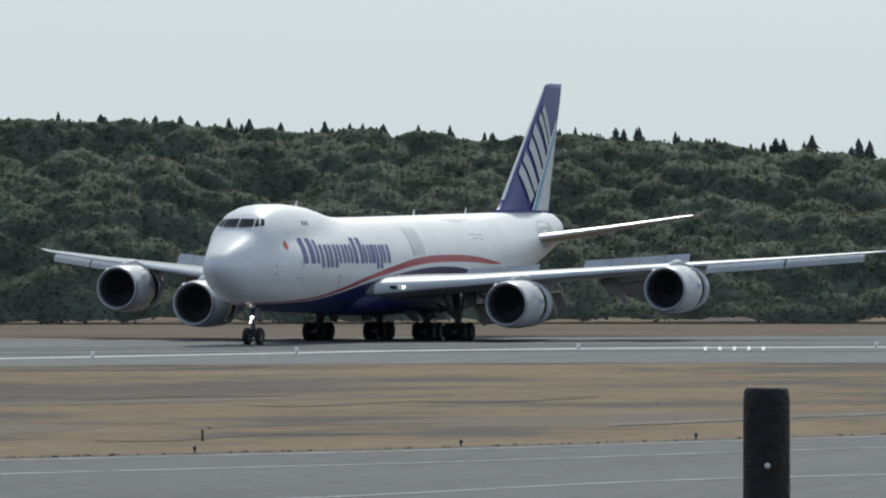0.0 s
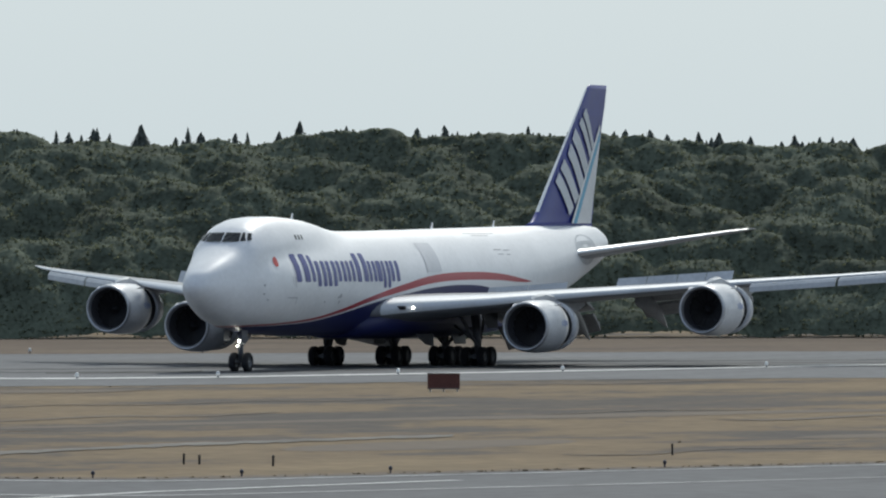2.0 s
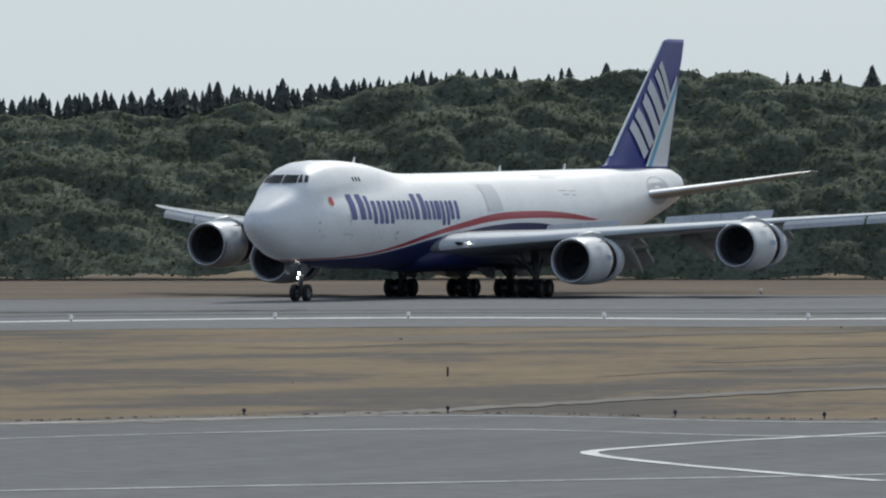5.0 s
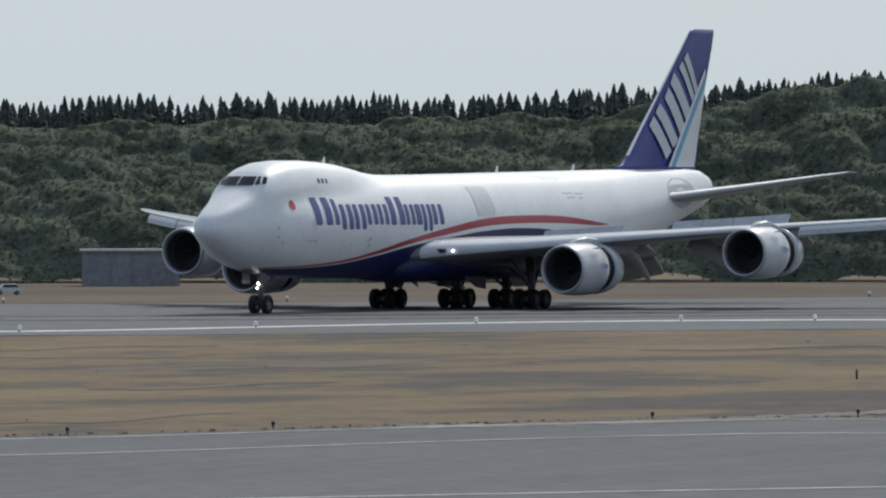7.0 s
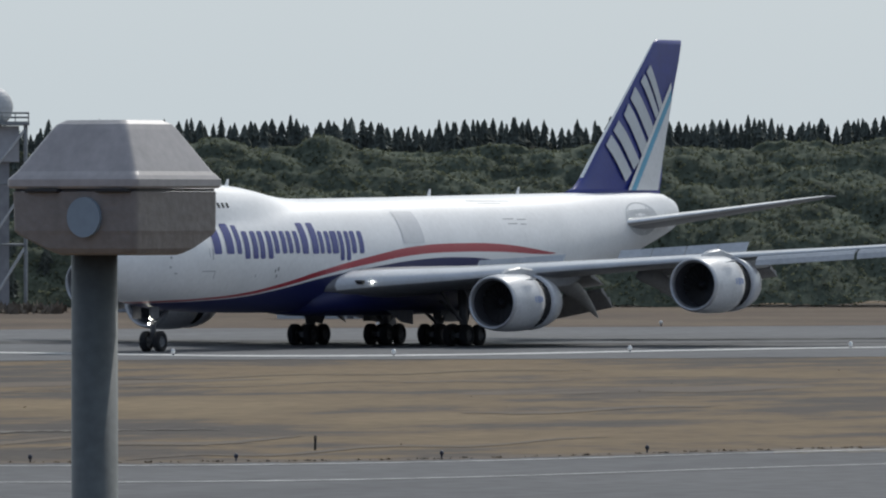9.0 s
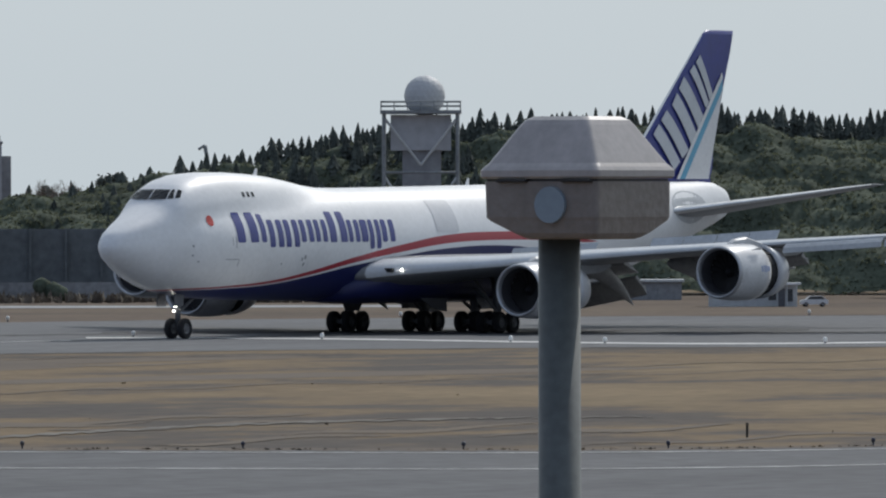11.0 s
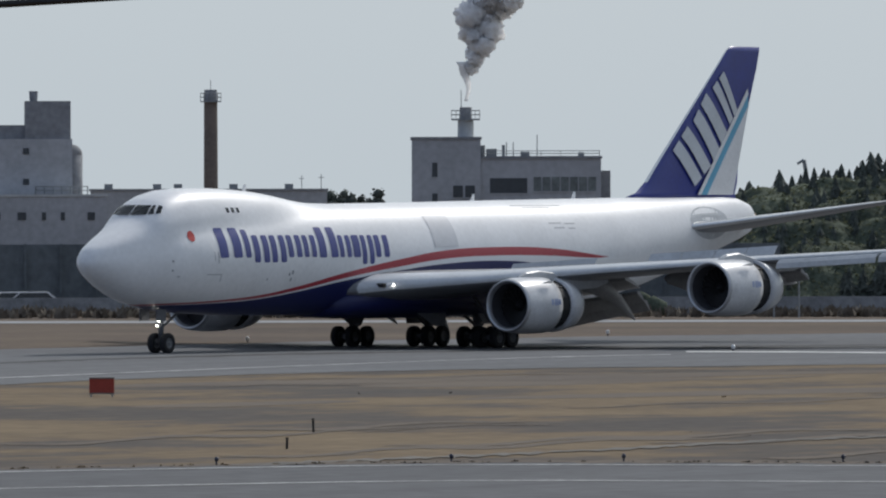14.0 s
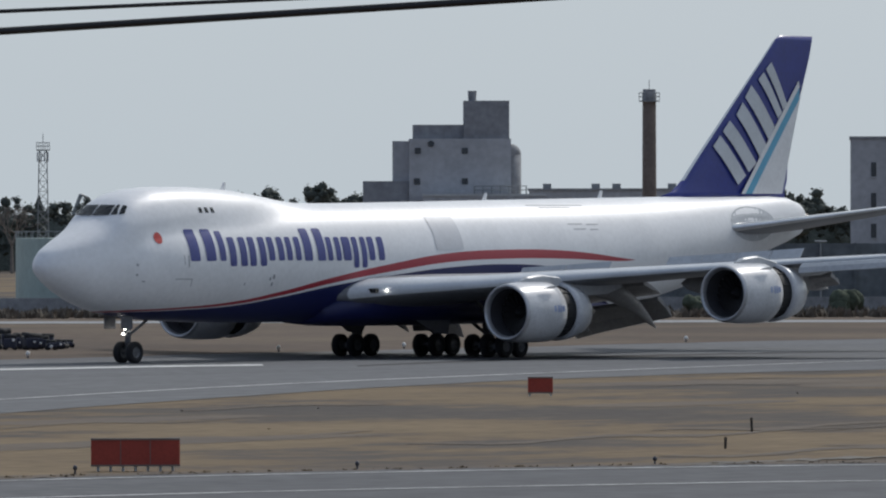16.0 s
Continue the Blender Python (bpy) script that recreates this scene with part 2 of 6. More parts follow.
def build_pavements():
    near, far = (lambda a: smooth_table(RUNWAY_NEAR, a)), (lambda a: smooth_table(RUNWAY_FAR, a))
    ribbon("runway", near, far, 45, 84, 0.02, ASPHALT, "long grey asphalt runway with rubber-marked surface", "runway", rough=0.8)
    tx = lambda a: smooth_table(TAXI_FAR, a)
    # separate strip whose colour carries the brown haze
    ribbon("far_grass", lambda a: far(a) + 1.5, lambda a: 775, 45, 84, 0.012, GRASS_HAZED, "strip of dry grass beyond the runway with reddish brown haze painted in", "grass", rough=1.5)
    ribbon("taxiway", lambda a: 120, tx, 45, 84, 0.02, TAXI, "grey asphalt taxiway in front of the runway", "taxiway", rough=0.7)
    e = lambda a: smooth_table(EDGE_LINE, a)
    ribbon("runway_edge_line", e, lambda a: e(a) + 4.0, 56.9, 80, 0.035, MARK, "worn white painted side stripe on the runway", "road marking")
    f = lambda a: smooth_table(((48, 375), (49.7, 404), (51.2, 436), (53.4, 474), (56, 522), (57, 535)), a)
    ribbon("shoulder_line", f, lambda a: f(a) + 1.5, 48, 56.8, 0.035, MARK_WORN, "faint white shoulder line on grey asphalt", "road marking")
    g = lambda a: smooth_table(((47, 462), (49.7, 482), (51.5, 498)), a)
    ribbon("touchdown_line", g, lambda a: g(a) + 4.5, 47, 51.4, 0.036, MARK, "white painted line on the runway", "road marking")
    for k, (off, w, a0, a1) in enumerate(((62, 5, 52, 61.5), (70, 4, 57, 66), (52, 5, 61, 70), (66, 5, 63, 75), (48, 5, 69, 79), (78, 5, 71, 80))):
        r = lambda a, off=off: near(a) + off
        ribbon("tyre_mark", r, lambda a, r=r, w=w: r(a) + w, a0, a1, 0.03, RUBBER_STREAK, "dark rubber streak left by tyres on the runway", "tyre mark", rough=1.0)
    h = lambda a: tx(a) - 21
    ribbon("taxiway_edge_line", h, lambda a: h(a) + 0.7, 45, 84, 0.035, MARK_WORN, "thin white taxiway edge line", "road marking")
    h2 = lambda a: tx(a) - 3.2
    ribbon("taxiway_border_line", h2, lambda a: h2(a) + 0.7, 45, 84, 0.035, MARK_WORN, "thin white line along the taxiway border", "road marking")
    h3 = lambda a: smooth_table(((57, 228), (62.4, 240), (67.1, 250), (70, 257), (73.9, 276), (75.9, 295), (78, 304)), a)
    ribbon("taxiway_centre_line", h3, lambda a: h3(a) + 0.7, 58, 80, 0.035, MARK_WORN, "thin white taxiway guide line", "road marking")
    p1 = lambda a: smooth_table(((64, 308), (66.5, 321), (69, 357), (71, 378), (72, 386)), a)
    ribbon("dirt_track", p1, lambda a: p1(a) + 5, 64, 71.6, 0.03, EARTH, "pale bare dirt track through dry grass", "track", rough=1.2)
    p2 = lambda a: smooth_table(((53, 290), (56.3, 314), (57.7, 333), (60, 344), (63, 348)), a)
    ribbon("dirt_track", p2, lambda a: p2(a) + 2.6 * min(1, (60.6 - a) / 2), 54, 60.5, 0.03, EARTH, "pale bare dirt track through dry grass", "track", rough=1.2)
    p3 = lambda a: smooth_table(((75, 366), (77, 394), (80, 430)), a)
    ribbon("dirt_track", p3, lambda a: p3(a) + 5, 75.6, 80, 0.03, EARTH, "pale bare dirt track through dry grass", "track", rough=1.2)
    ribbon("turf_edge", lambda a: tx(a) - 0.4, lambda a: tx(a) + 2.4, 45, 84, 0.026, DARK_EARTH, "dark brown earth edge between grass and taxiway", "earth edge", steps=500, rough=0.8)
    ruts = random.Random(17)
    for k in range(34):
        a = ruts.uniform(50, 64) if k < 24 else ruts.uniform(64, 78)
        w, d0, deep = ruts.uniform(0.4, 1.7), ruts.uniform(tx(a) + 12, near(a) - 12), ruts.uniform(0.7, 2.4)
        q = lambda b, a=a, w=w, d0=d0, deep=deep: d0 + (b - a) * 9 + 2.5 * math.sin(b * 5 + d0) - deep * math.sqrt(max(0, 1 - ((b - a) / w) ** 2))
        q2 = lambda b, a=a, w=w, d0=d0, deep=deep: d0 + (b - a) * 9 + 2.5 * math.sin(b * 5 + d0) + deep * math.sqrt(max(0, 1 - ((b - a) / w) ** 2))
        ribbon("rut", q, q2, a - w, a + w, 0.014 + 0.0003 * k, DARK_EARTH, "dark worn rut in the dry grass", "rut", steps=60, rough=0.5)
    rnd = random.Random(5)
    for k in range(14):
        a = rnd.uniform(50, 78)
        w = rnd.uniform(0.6, 2.8)
        deep = rnd.uniform(2.5, 9.0)
        lo, hi = tx(a) + 22, near(a) - 22
        d0 = rnd.uniform(lo, hi)
        q = lambda b, d0=d0, a=a, w=w, deep=deep: d0 + (b - a) * 7.5 - deep * math.sqrt(max(0, 1 - ((b - a) / w) ** 2))
        q2 = lambda b, d0=d0, a=a, w=w, deep=deep: d0 + (b - a) * 7.5 + deep * math.sqrt(max(0, 1 - ((b - a) / w) ** 2))
        ribbon("bare_patch", q, q2, a - w, a + w, 0.005 + 0.0004 * k, DARK_EARTH, "dark bare damp patch in the dry grass", "bare ground", steps=40, rough=0.5)
    # the guide line that turns off in a tight bow
    bm = bmesh.new()
    bow = [spot(x, d, 0.04) for x, d in ((71.6, 313), (70.6, 306), (69.6, 299), (68.6, 289.5), (68.05, 283), (67.82, 280), (67.75, 278.3), (67.74, 277), (67.76, 275.6), (67.85, 273.2), (68.05, 269.5), (68.41, 264), (69.0, 257), (69.6, 251))]
    edge = []
    for k, q in enumerate(bow):
        d = (bow[min(k + 1, len(bow) - 1)] - bow[max(k - 1, 0)]).normalized()
        edge.append(q + Vector((-d.y, d.x, 0)) * 0.55)
    loft(bm, [bow, edge], False, False)
    tagged(part("turnoff_line", bm, MARK), "white hairpin guide line painted on the taxiway", "road marking", kind="structure")


# ---- the freighter ----
# Its own space: x runs aft from the nose, y to starboard, z up from the ground.
RED, NAVY, WHITE = (0.42, 0.036, 0.055), (0.011, 0.017, 0.10), (0.85, 0.855, 0.86)


def livery():
    """White skin, navy belly under a red and white sweep, a grey panel amidships and light grime."""
    m = material("aircraft_skin", WHITE, 0.42, vary=0.05, scale=0.35, fine=3.5, coat=0.12)
    t = m.node_tree
    b = t.nodes["Principled BSDF"]
    base = b.inputs["Base Color"].links[0].from_socket
    co = t.nodes.new("ShaderNodeTexCoord")
    xyz = t.nodes.new("ShaderNodeSeparateXYZ")
    t.links.new(co.outputs["Object"], xyz.inputs[0])
    frac = t.nodes.new("ShaderNodeMath")
    frac.operation = "DIVIDE"
    frac.inputs[1].default_value = 76.0
    t.links.new(xyz.outputs[0], frac.inputs[0])

    def below(points):
        """1 where the skin lies under a line of x, z points."""
        c = t.nodes.new("ShaderNodeFloatCurve")
        cv = c.mapping.curves[0]
        while len(cv.points) < len(points):
            cv.points.new(0.5, 0.5)
        for q, (x, z) in zip(cv.points, points):
            q.location = (x / 76.0, z / 12.0)
        c.mapping.update()
        t.links.new(frac.outputs[0], c.inputs["Value"])
        mul = t.nodes.new("ShaderNodeMath")
        mul.operation = "MULTIPLY"
        mul.inputs[1].default_value = 12.0
        t.links.new(c.outputs[0], mul.inputs[0])
        lt = t.nodes.new("ShaderNodeMath")
        lt.operation = "LESS_THAN"
        t.links.new(xyz.outputs[2], lt.inputs[0])
        t.links.new(mul.outputs[0], lt.inputs[1])
        return lt.outputs[0]

    def over(socket, factor, color):
        mix = t.nodes.new("ShaderNodeMixRGB")
        mix.inputs[2].default_value = (*color, 1)
        t.links.new(factor, mix.inputs[0])
        t.links.new(socket, mix.inputs[1])
        return mix.outputs[0]

    s = over(base, below(((0, 2.7), (6, 3.0), (9.3, 3.1), (14.4, 3.42), (18, 3.92), (23.2, 4.82), (28.5, 5.55), (34, 6.12), (39.4, 6.28), (44.9, 6.2), (50.9, 5.72), (53, 5.5), (56, 3), (76, 0))), RED)
    s = over(s, below(((0, 2.6), (6, 2.9), (9.3, 3.0), (14.4, 3.25), (18, 3.68), (23.2, 4.48), (28.5, 5.1), (34, 5.6), (39.4, 5.75), (44.9, 5.72), (50.9, 5.55), (53, 5.6), (56, 3), (76, 0))), WHITE)
    s = over(s, below(((0, 2.6), (6, 2.88), (9.3, 2.96), (14.4, 3.18), (18, 3.58), (23.2, 4.3), (28.5, 4.85), (34, 5.28), (39.4, 5.42), (44, 5.2), (47, 4.6), (51, 3.0), (56, 2), (76, 0))), NAVY)
    t.links.new(s, b.inputs["Base Color"])
    return m


SKIN = livery()
PAINT_WHITE = material("white_gloss_paint", WHITE, 0.3, vary=0.06, scale=0.6, fine=5, coat=0.3)
PAINT_NAVY = material("navy_gloss_paint", (0.02, 0.036, 0.25), 0.35, vary=0.1, scale=0.5, fine=4)
PAINT_SKY = material("sky_blue_paint", (0.12, 0.42, 0.62), 0.35, vary=0.06)
PAINT_RED = material("red_paint", (0.60, 0.06, 0.05), 0.4, vary=0.08)
PAINT_LETTER = material("blue_marking_paint", (0.045, 0.06, 0.26), 0.4, vary=0.1, scale=1, fine=6)
PAINT_PALE = material("pale_silver_paint", (0.62, 0.65, 0.68), 0.4, vary=0.06, scale=0.6, fine=5)
PAINT_FADED = material("faded_blue_marking", (0.33, 0.40, 0.60), 0.4, vary=0.1)
PAINT_COWL = material("cowling_paint", (0.64, 0.65, 0.67), 0.32, vary=0.1, scale=0.8, fine=6, coat=0.2)
PAINT_GREY = material("light_grey_paint", (0.52, 0.54, 0.56), 0.4, vary=0.1, scale=0.4, fine=4)
# darker grey than the slats and spoilers
FLAP_GREY = material("darker_flap_paint", (0.30, 0.30, 0.305), 0.5, vary=0.15, scale=0.5, fine=5)
PANEL_GREY = material("primer_grey_panel", (0.66, 0.67, 0.69), 0.45, vary=0.05)
WING_TOP = material("wing_grey_paint", (0.23, 0.238, 0.255), 0.38, vary=0.12, scale=0.3, fine=4)
BARE = material("polished_aluminium", (0.78, 0.79, 0.80), 0.34, 1.0, vary=0.08, scale=1, fine=8)
LIP = material("dull_inlet_metal", (0.52, 0.53, 0.55), 0.42, 0.8, vary=0.1, scale=1, fine=8)
TYRE = material("tyre_rubber", (0.022, 0.022, 0.024), 0.8, vary=0.2, scale=3, fine=20)
# door grey darkened to carry the shade under the belly
DOOR = material("shaded_door_paint", (0.13, 0.135, 0.15), 0.5, vary=0.15, scale=1, fine=6)
GEAR = material("gear_grey_metal", (0.20, 0.205, 0.215), 0.5, 0.3, vary=0.2, scale=2, fine=12)
# duct, cavity and fan colours hold the shade inside the engine
DUCT = material("shaded_duct_lining", (0.06, 0.06, 0.068), 0.7, vary=0.12, scale=1.5, fine=9)
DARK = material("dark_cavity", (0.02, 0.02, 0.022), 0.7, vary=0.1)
FAN = material("shaded_fan_metal", (0.03, 0.03, 0.033), 0.55, 0.4, vary=0.1)
CORE = material("heat_stained_metal", (0.25, 0.23, 0.21), 0.4, 0.9, vary=0.2)
GLASS = material("cockpit_glass", (0.01, 0.013, 0.017), 0.12, vary=0.05, spec=0.3)
SEAM = material("grey_seam", (0.33, 0.34, 0.36), 0.6, vary=0.05)


def lit(name, color, strength):
    m = bpy.data.materials.new(name)
    m.use_nodes = True
    b = m.node_tree.nodes["Principled BSDF"]
    b.inputs["Base Color"].default_value = (*color, 1)
    b.inputs["Emission Color"].default_value = (*color, 1)
    b.inputs["Emission Strength"].default_value = strength
    return m


# emission added to the approach boxes, standing in for light their white housings reflect
APPROACH_LAMP = lit("approach_box_added_glow", (1.0, 0.97, 0.92), 0.6)
LANDING = lit("landing_light_glow", (1.0, 0.97, 0.88), 14.0)

TOP = ((0.2, 5.55), (0.3, 5.88), (0.6, 6.24), (1.2, 6.62), (2.3, 7.1), (3.4, 7.55), (4.2, 7.94), (4.8, 8.3), (5.5, 8.84), (6.2, 9.28), (7.0, 9.6), (8.2, 9.84), (10, 9.95), (12.5, 9.96), (15, 9.87), (17, 9.74), (19, 9.52), (21, 9.28), (23, 9.08), (25, 9.02), (30, 9.06), (40, 9.2), (50, 9.34), (60, 9.46), (67, 9.48), (70, 9.46), (72, 9.36), (73.2, 9.05), (73.8, 8.6), (74.0, 8.2))
BOTTOM = ((0.2, 5.5), (0.3, 5.15), (0.6, 4.82), (1.2, 4.45), (2.3, 3.88), (3.4, 3.42), (4.8, 3.0), (6.4, 2.72), (9.2, 2.42), (13, 2.26), (19, 2.18), (33, 2.1), (48, 2.12), (52, 2.35), (56, 2.95), (60, 3.75), (66, 5.12), (70, 6.1), (72, 6.62), (73.2, 7.0), (73.8, 7.5), (74.0, 8.05))
WIDE = ((0.2, 0.04), (0.3, 0.4), (0.6, 0.76), (1.2, 1.12), (2.3, 1.58), (3.4, 1.98), (4.8, 2.45), (6.5, 2.88), (9, 3.2), (12, 3.25), (48, 3.25), (54, 3.08), (60, 2.62), (66, 1.9), (70, 1.35), (72, 1.05), (73.2, 0.8), (73.8, 0.45), (74.0, 0.08))
# crown of the main lobe under the raised forward deck
LOBE = ((0.2, 5.55), (0.6, 6.24), (2.3, 7.05), (4.2, 7.85), (7, 8.5), (12, 8.85), (20, 8.98), (25, 9.02), (74, 9.5))


def hull_ring(x, n=112):
    top, bot, w, lobe = table(TOP, x), table(BOTTOM, x), table(WIDE, x), min(table(LOBE, x), table(TOP, x))
    zc, rz = (lobe + bot) / 2, max((lobe - bot) / 2, 0.01)
    hr = min(2.45, w * 0.93)
    ring = []
    for k in range(n):
        a = 2 * math.pi * k / n
        c, s = math.cos(a), math.sin(a)
        r = 1 / math.sqrt((c / w) ** 2 + (s / rz) ** 2)
        if top > lobe + 0.02 and s > 0:
            # the forward deck: a narrower round on top of the main lobe
            hz = top - zc
            pw = float(np.interp(x, (0, 11, 19), (2.8, 2.7, 2.0)))
            up = 1 / ((abs(c) / (hr + (w - hr) * 0.4)) ** pw + (abs(s) / hz) ** pw) ** (1 / pw)
            d = max(0.0, 0.5 + (up - r) / 0.9)
            d = min(1.0, d)
            r = r + (up - r) * d if up > r else max(r, up)
        ring.append(Vector((x, r * c, zc + r * s)))
    return ring


RINGS = {}


def hull_side(x, z):
    """The half breadth of the hull at a height."""
    k = round(x, 2)
    if k not in RINGS:
        ps = sorted((p.z, p.y) for p in hull_ring(k) if p.y >= -1e-6)
        RINGS[k] = ([p[0] for p in ps], [p[1] for p in ps])
    return float(np.interp(z, *RINGS[k]))


def strip_decal(name, rows, mat, parent, label="", lift=0.012):
    """A field of the hull's side between lower and upper heights along x."""
    bm = bmesh.new()
    cols = []
    n = max(6, int(max(r[2] - r[1] for r in rows) / 0.07))
    for x, z0, z1 in rows:
        cols.append([Vector((x, -(hull_side(x, z0 + (z1 - z0) * k / n) + lift), z0 + (z1 - z0) * k / n)) for k in range(n + 1)])
    loft(bm, cols, False, False)
    return part(name, bm, mat, parent, label)


def block(x0, x1, z0, z1, n=3):
    return [(x0 + (x1 - x0) * k / n, z0, z1) for k in range(n + 1)]


def airfoil(chord, thick, n=14):
    pts = []
    for k in range(n + 1):
        u = (1 - math.cos(math.pi * k / n)) / 2
        y = 5 * thick * (0.2969 * math.sqrt(u) - 0.126 * u - 0.3516 * u * u + 0.2843 * u ** 3 - 0.1036 * u ** 4)
        pts.append((u * chord, y * chord))
    return pts + [(x, -z * 0.75) for x, z in pts[-2:0:-1]]


# y, leading edge x, chord, z, thickness
WING = ((0.5, 22.4, 19.5, 3.55, 0.12), (3.2, 24.0, 17.3, 3.75, 0.125), (5.0, 25.55, 15.9, 3.95, 0.12), (8.5, 28.75, 13.6, 4.25, 0.105), (12.1, 32.0, 11.5, 4.62, 0.10),
        (17, 36.45, 9.2, 5.05, 0.095), (21.4, 40.45, 7.2, 5.45, 0.09), (27, 45.5, 5.2, 5.9, 0.085), (31.5, 49.6, 3.6, 6.3, 0.08), (33.5, 51.6, 2.3, 6.5, 0.07), (34.6, 53.0, 1.0, 6.68, 0.06))


def wing_at(y):
    ys = [w[0] for w in WING]
    return [float(np.interp(abs(y), ys, [w[k] for w in WING])) for k in (1, 2, 3)]


def build_wing(root, side):
    bm = bmesh.new()
    loft(bm, [[Vector((le + x, side * y, z + h)) for x, h in airfoil(c, th)] for y, le, c, z, th in WING])
    w = part("wing", bm, WING_TOP, root, "grey swept wing with bright leading edge", smooth=True)
    # bright leading edge skin
    bm = bmesh.new()
    rings = []
    for y, le, c, z, th in WING[1:]:
        prof = airfoil(c, th)
        n = len(prof)
        sel = [prof[k % n] for k in range(-1, 4)]
        rings.append([Vector((le + x * 1.0 - 0.02, side * y, z + h * 1.04)) for x, h in sel])
    loft(bm, rings, False, False)
    part("leading_edge", bm, PAINT_PALE, w, "pale leading edge skin", smooth=True)
    # slats drooped ahead of the outer wing
    for y0, y1 in ((22.8, 27.4), (27.55, 32.2)):
        bm = bmesh.new()
        rings = []
        for k in range(5):
            y = y0 + (y1 - y0) * k / 4
            le, c, z = wing_at(y)
            rings.append([Vector((le + p[0], side * y, z + p[1])) for p in ((0.12, -0.02), (-0.18, -0.10), (-0.42, -0.30), (-0.5, -0.62), (-0.44, -0.64), (-0.36, -0.36), (-0.12, -0.18), (0.12, -0.10))])
        loft(bm, rings)
        part("slat", bm, PAINT_GREY, w, "lowered grey leading edge slat", smooth=False)
    # flaps behind, lowered
    for y0, y1, drop in ((4.2, 10.6, 38), (13.6, 20.4, 33)):
        for seg, (f0, ln, dr) in enumerate(((0.0, 0.16, drop * 0.55), (0.15, 0.10, drop), (0.24, 0.07, drop * 1.35))):
            bm = bmesh.new()
            rings = []
            for k in range(4):
                y = y0 + (y1 - y0) * k / 3
                le, c, z = wing_at(y)
                te = le + c * 0.97
                a = radians(dr)
                L = c * ln
                x0 = te + c * f0 * 0.8
                z0 = z - 0.1 - c * f0 * (0.48 if y0 < 12 else 0.38)
                rings.append([Vector((x0 + u * math.cos(a) + v * math.sin(a), side * y, z0 - u * math.sin(a) + v * math.cos(a))) for u, v in ((0, 0), (L * 0.15, 0.16), (L * 0.5, 0.15), (L, 0.02), (L * 0.5, -0.06), (L * 0.12, -0.1))])
            loft(bm, rings)
            part("flap", bm, FLAP_GREY, w, "lowered grey trailing edge flap")
    # flap track fairings
    for y, droop in ((6.8, 0.16), (10.2, 0.16), (14.8, 0.13), (18.9, 0.05)):
        le, c, z = wing_at(y)
        bm = bmesh.new()
        rings = []
        for u, r in ((0, 0.06), (0.6, 0.36), (1.8, 0.58), (3.2, 0.62), (4.6, 0.5), (5.7, 0.28), (6.4, 0.05)):
            x = le + c * 0.62 + u
            zz = z - 0.55 - droop * max(0, u - 1.5) ** 1.65
            rings.append([Vector((x, side * y + 0.55 * r * math.cos(2 * math.pi * k / 12), zz + r * math.sin(2 * math.pi * k / 12))) for k in range(12)])
        loft(bm, rings)
        part("flap_fairing", bm, FLAP_GREY, w, smooth=True)
    # spoilers standing up
    for y0, y1 in ((5.6, 8.0), (8.05, 10.4), (13.4, 15.1), (15.15, 16.9), (16.95, 18.6), (18.65, 20.2)):
        bm = bmesh.new()
        rings = []
        for y in (y0, y1):
            le, c, z = wing_at(y)
            x = le + c * 0.70
            h = 1.05
            a = radians(50)
            zz = z + c * 0.028
            rings.append([Vector((x, side * y, zz)), Vector((x + h * math.cos(a), side * y, zz + h * math.sin(a))), Vector((x + h * math.cos(a) + 0.05, side * y, zz + h * math.sin(a) - 0.02)), Vector((x + 0.1, side * y, zz - 0.03))])
        loft(bm, rings)
        part("spoiler", bm, PAINT_GREY, w, "raised pale grey spoiler panel")
    # light in the root of the leading edge
    for y, x, z, r in ((5.0, 25.42, 4.0, 0.06), (4.3, 24.93, 3.98, 0.0)):
        bm = bmesh.new()
        if r:
            bmesh.ops.create_icosphere(bm, subdivisions=2, radius=r, matrix=Matrix.Translation((x - 0.02, side * y, z)))
            part("landing_light", bm, LANDING, w, "lit white landing light", smooth=True)
        else:
            box(bm, (x - 0.06, side * y - 0.28, z - 0.13), (x + 0.3, side * y + 0.28, z + 0.13), bevel=0.05)
            part("light_window", bm, DARK, w, "dark glazed light window")
    return w


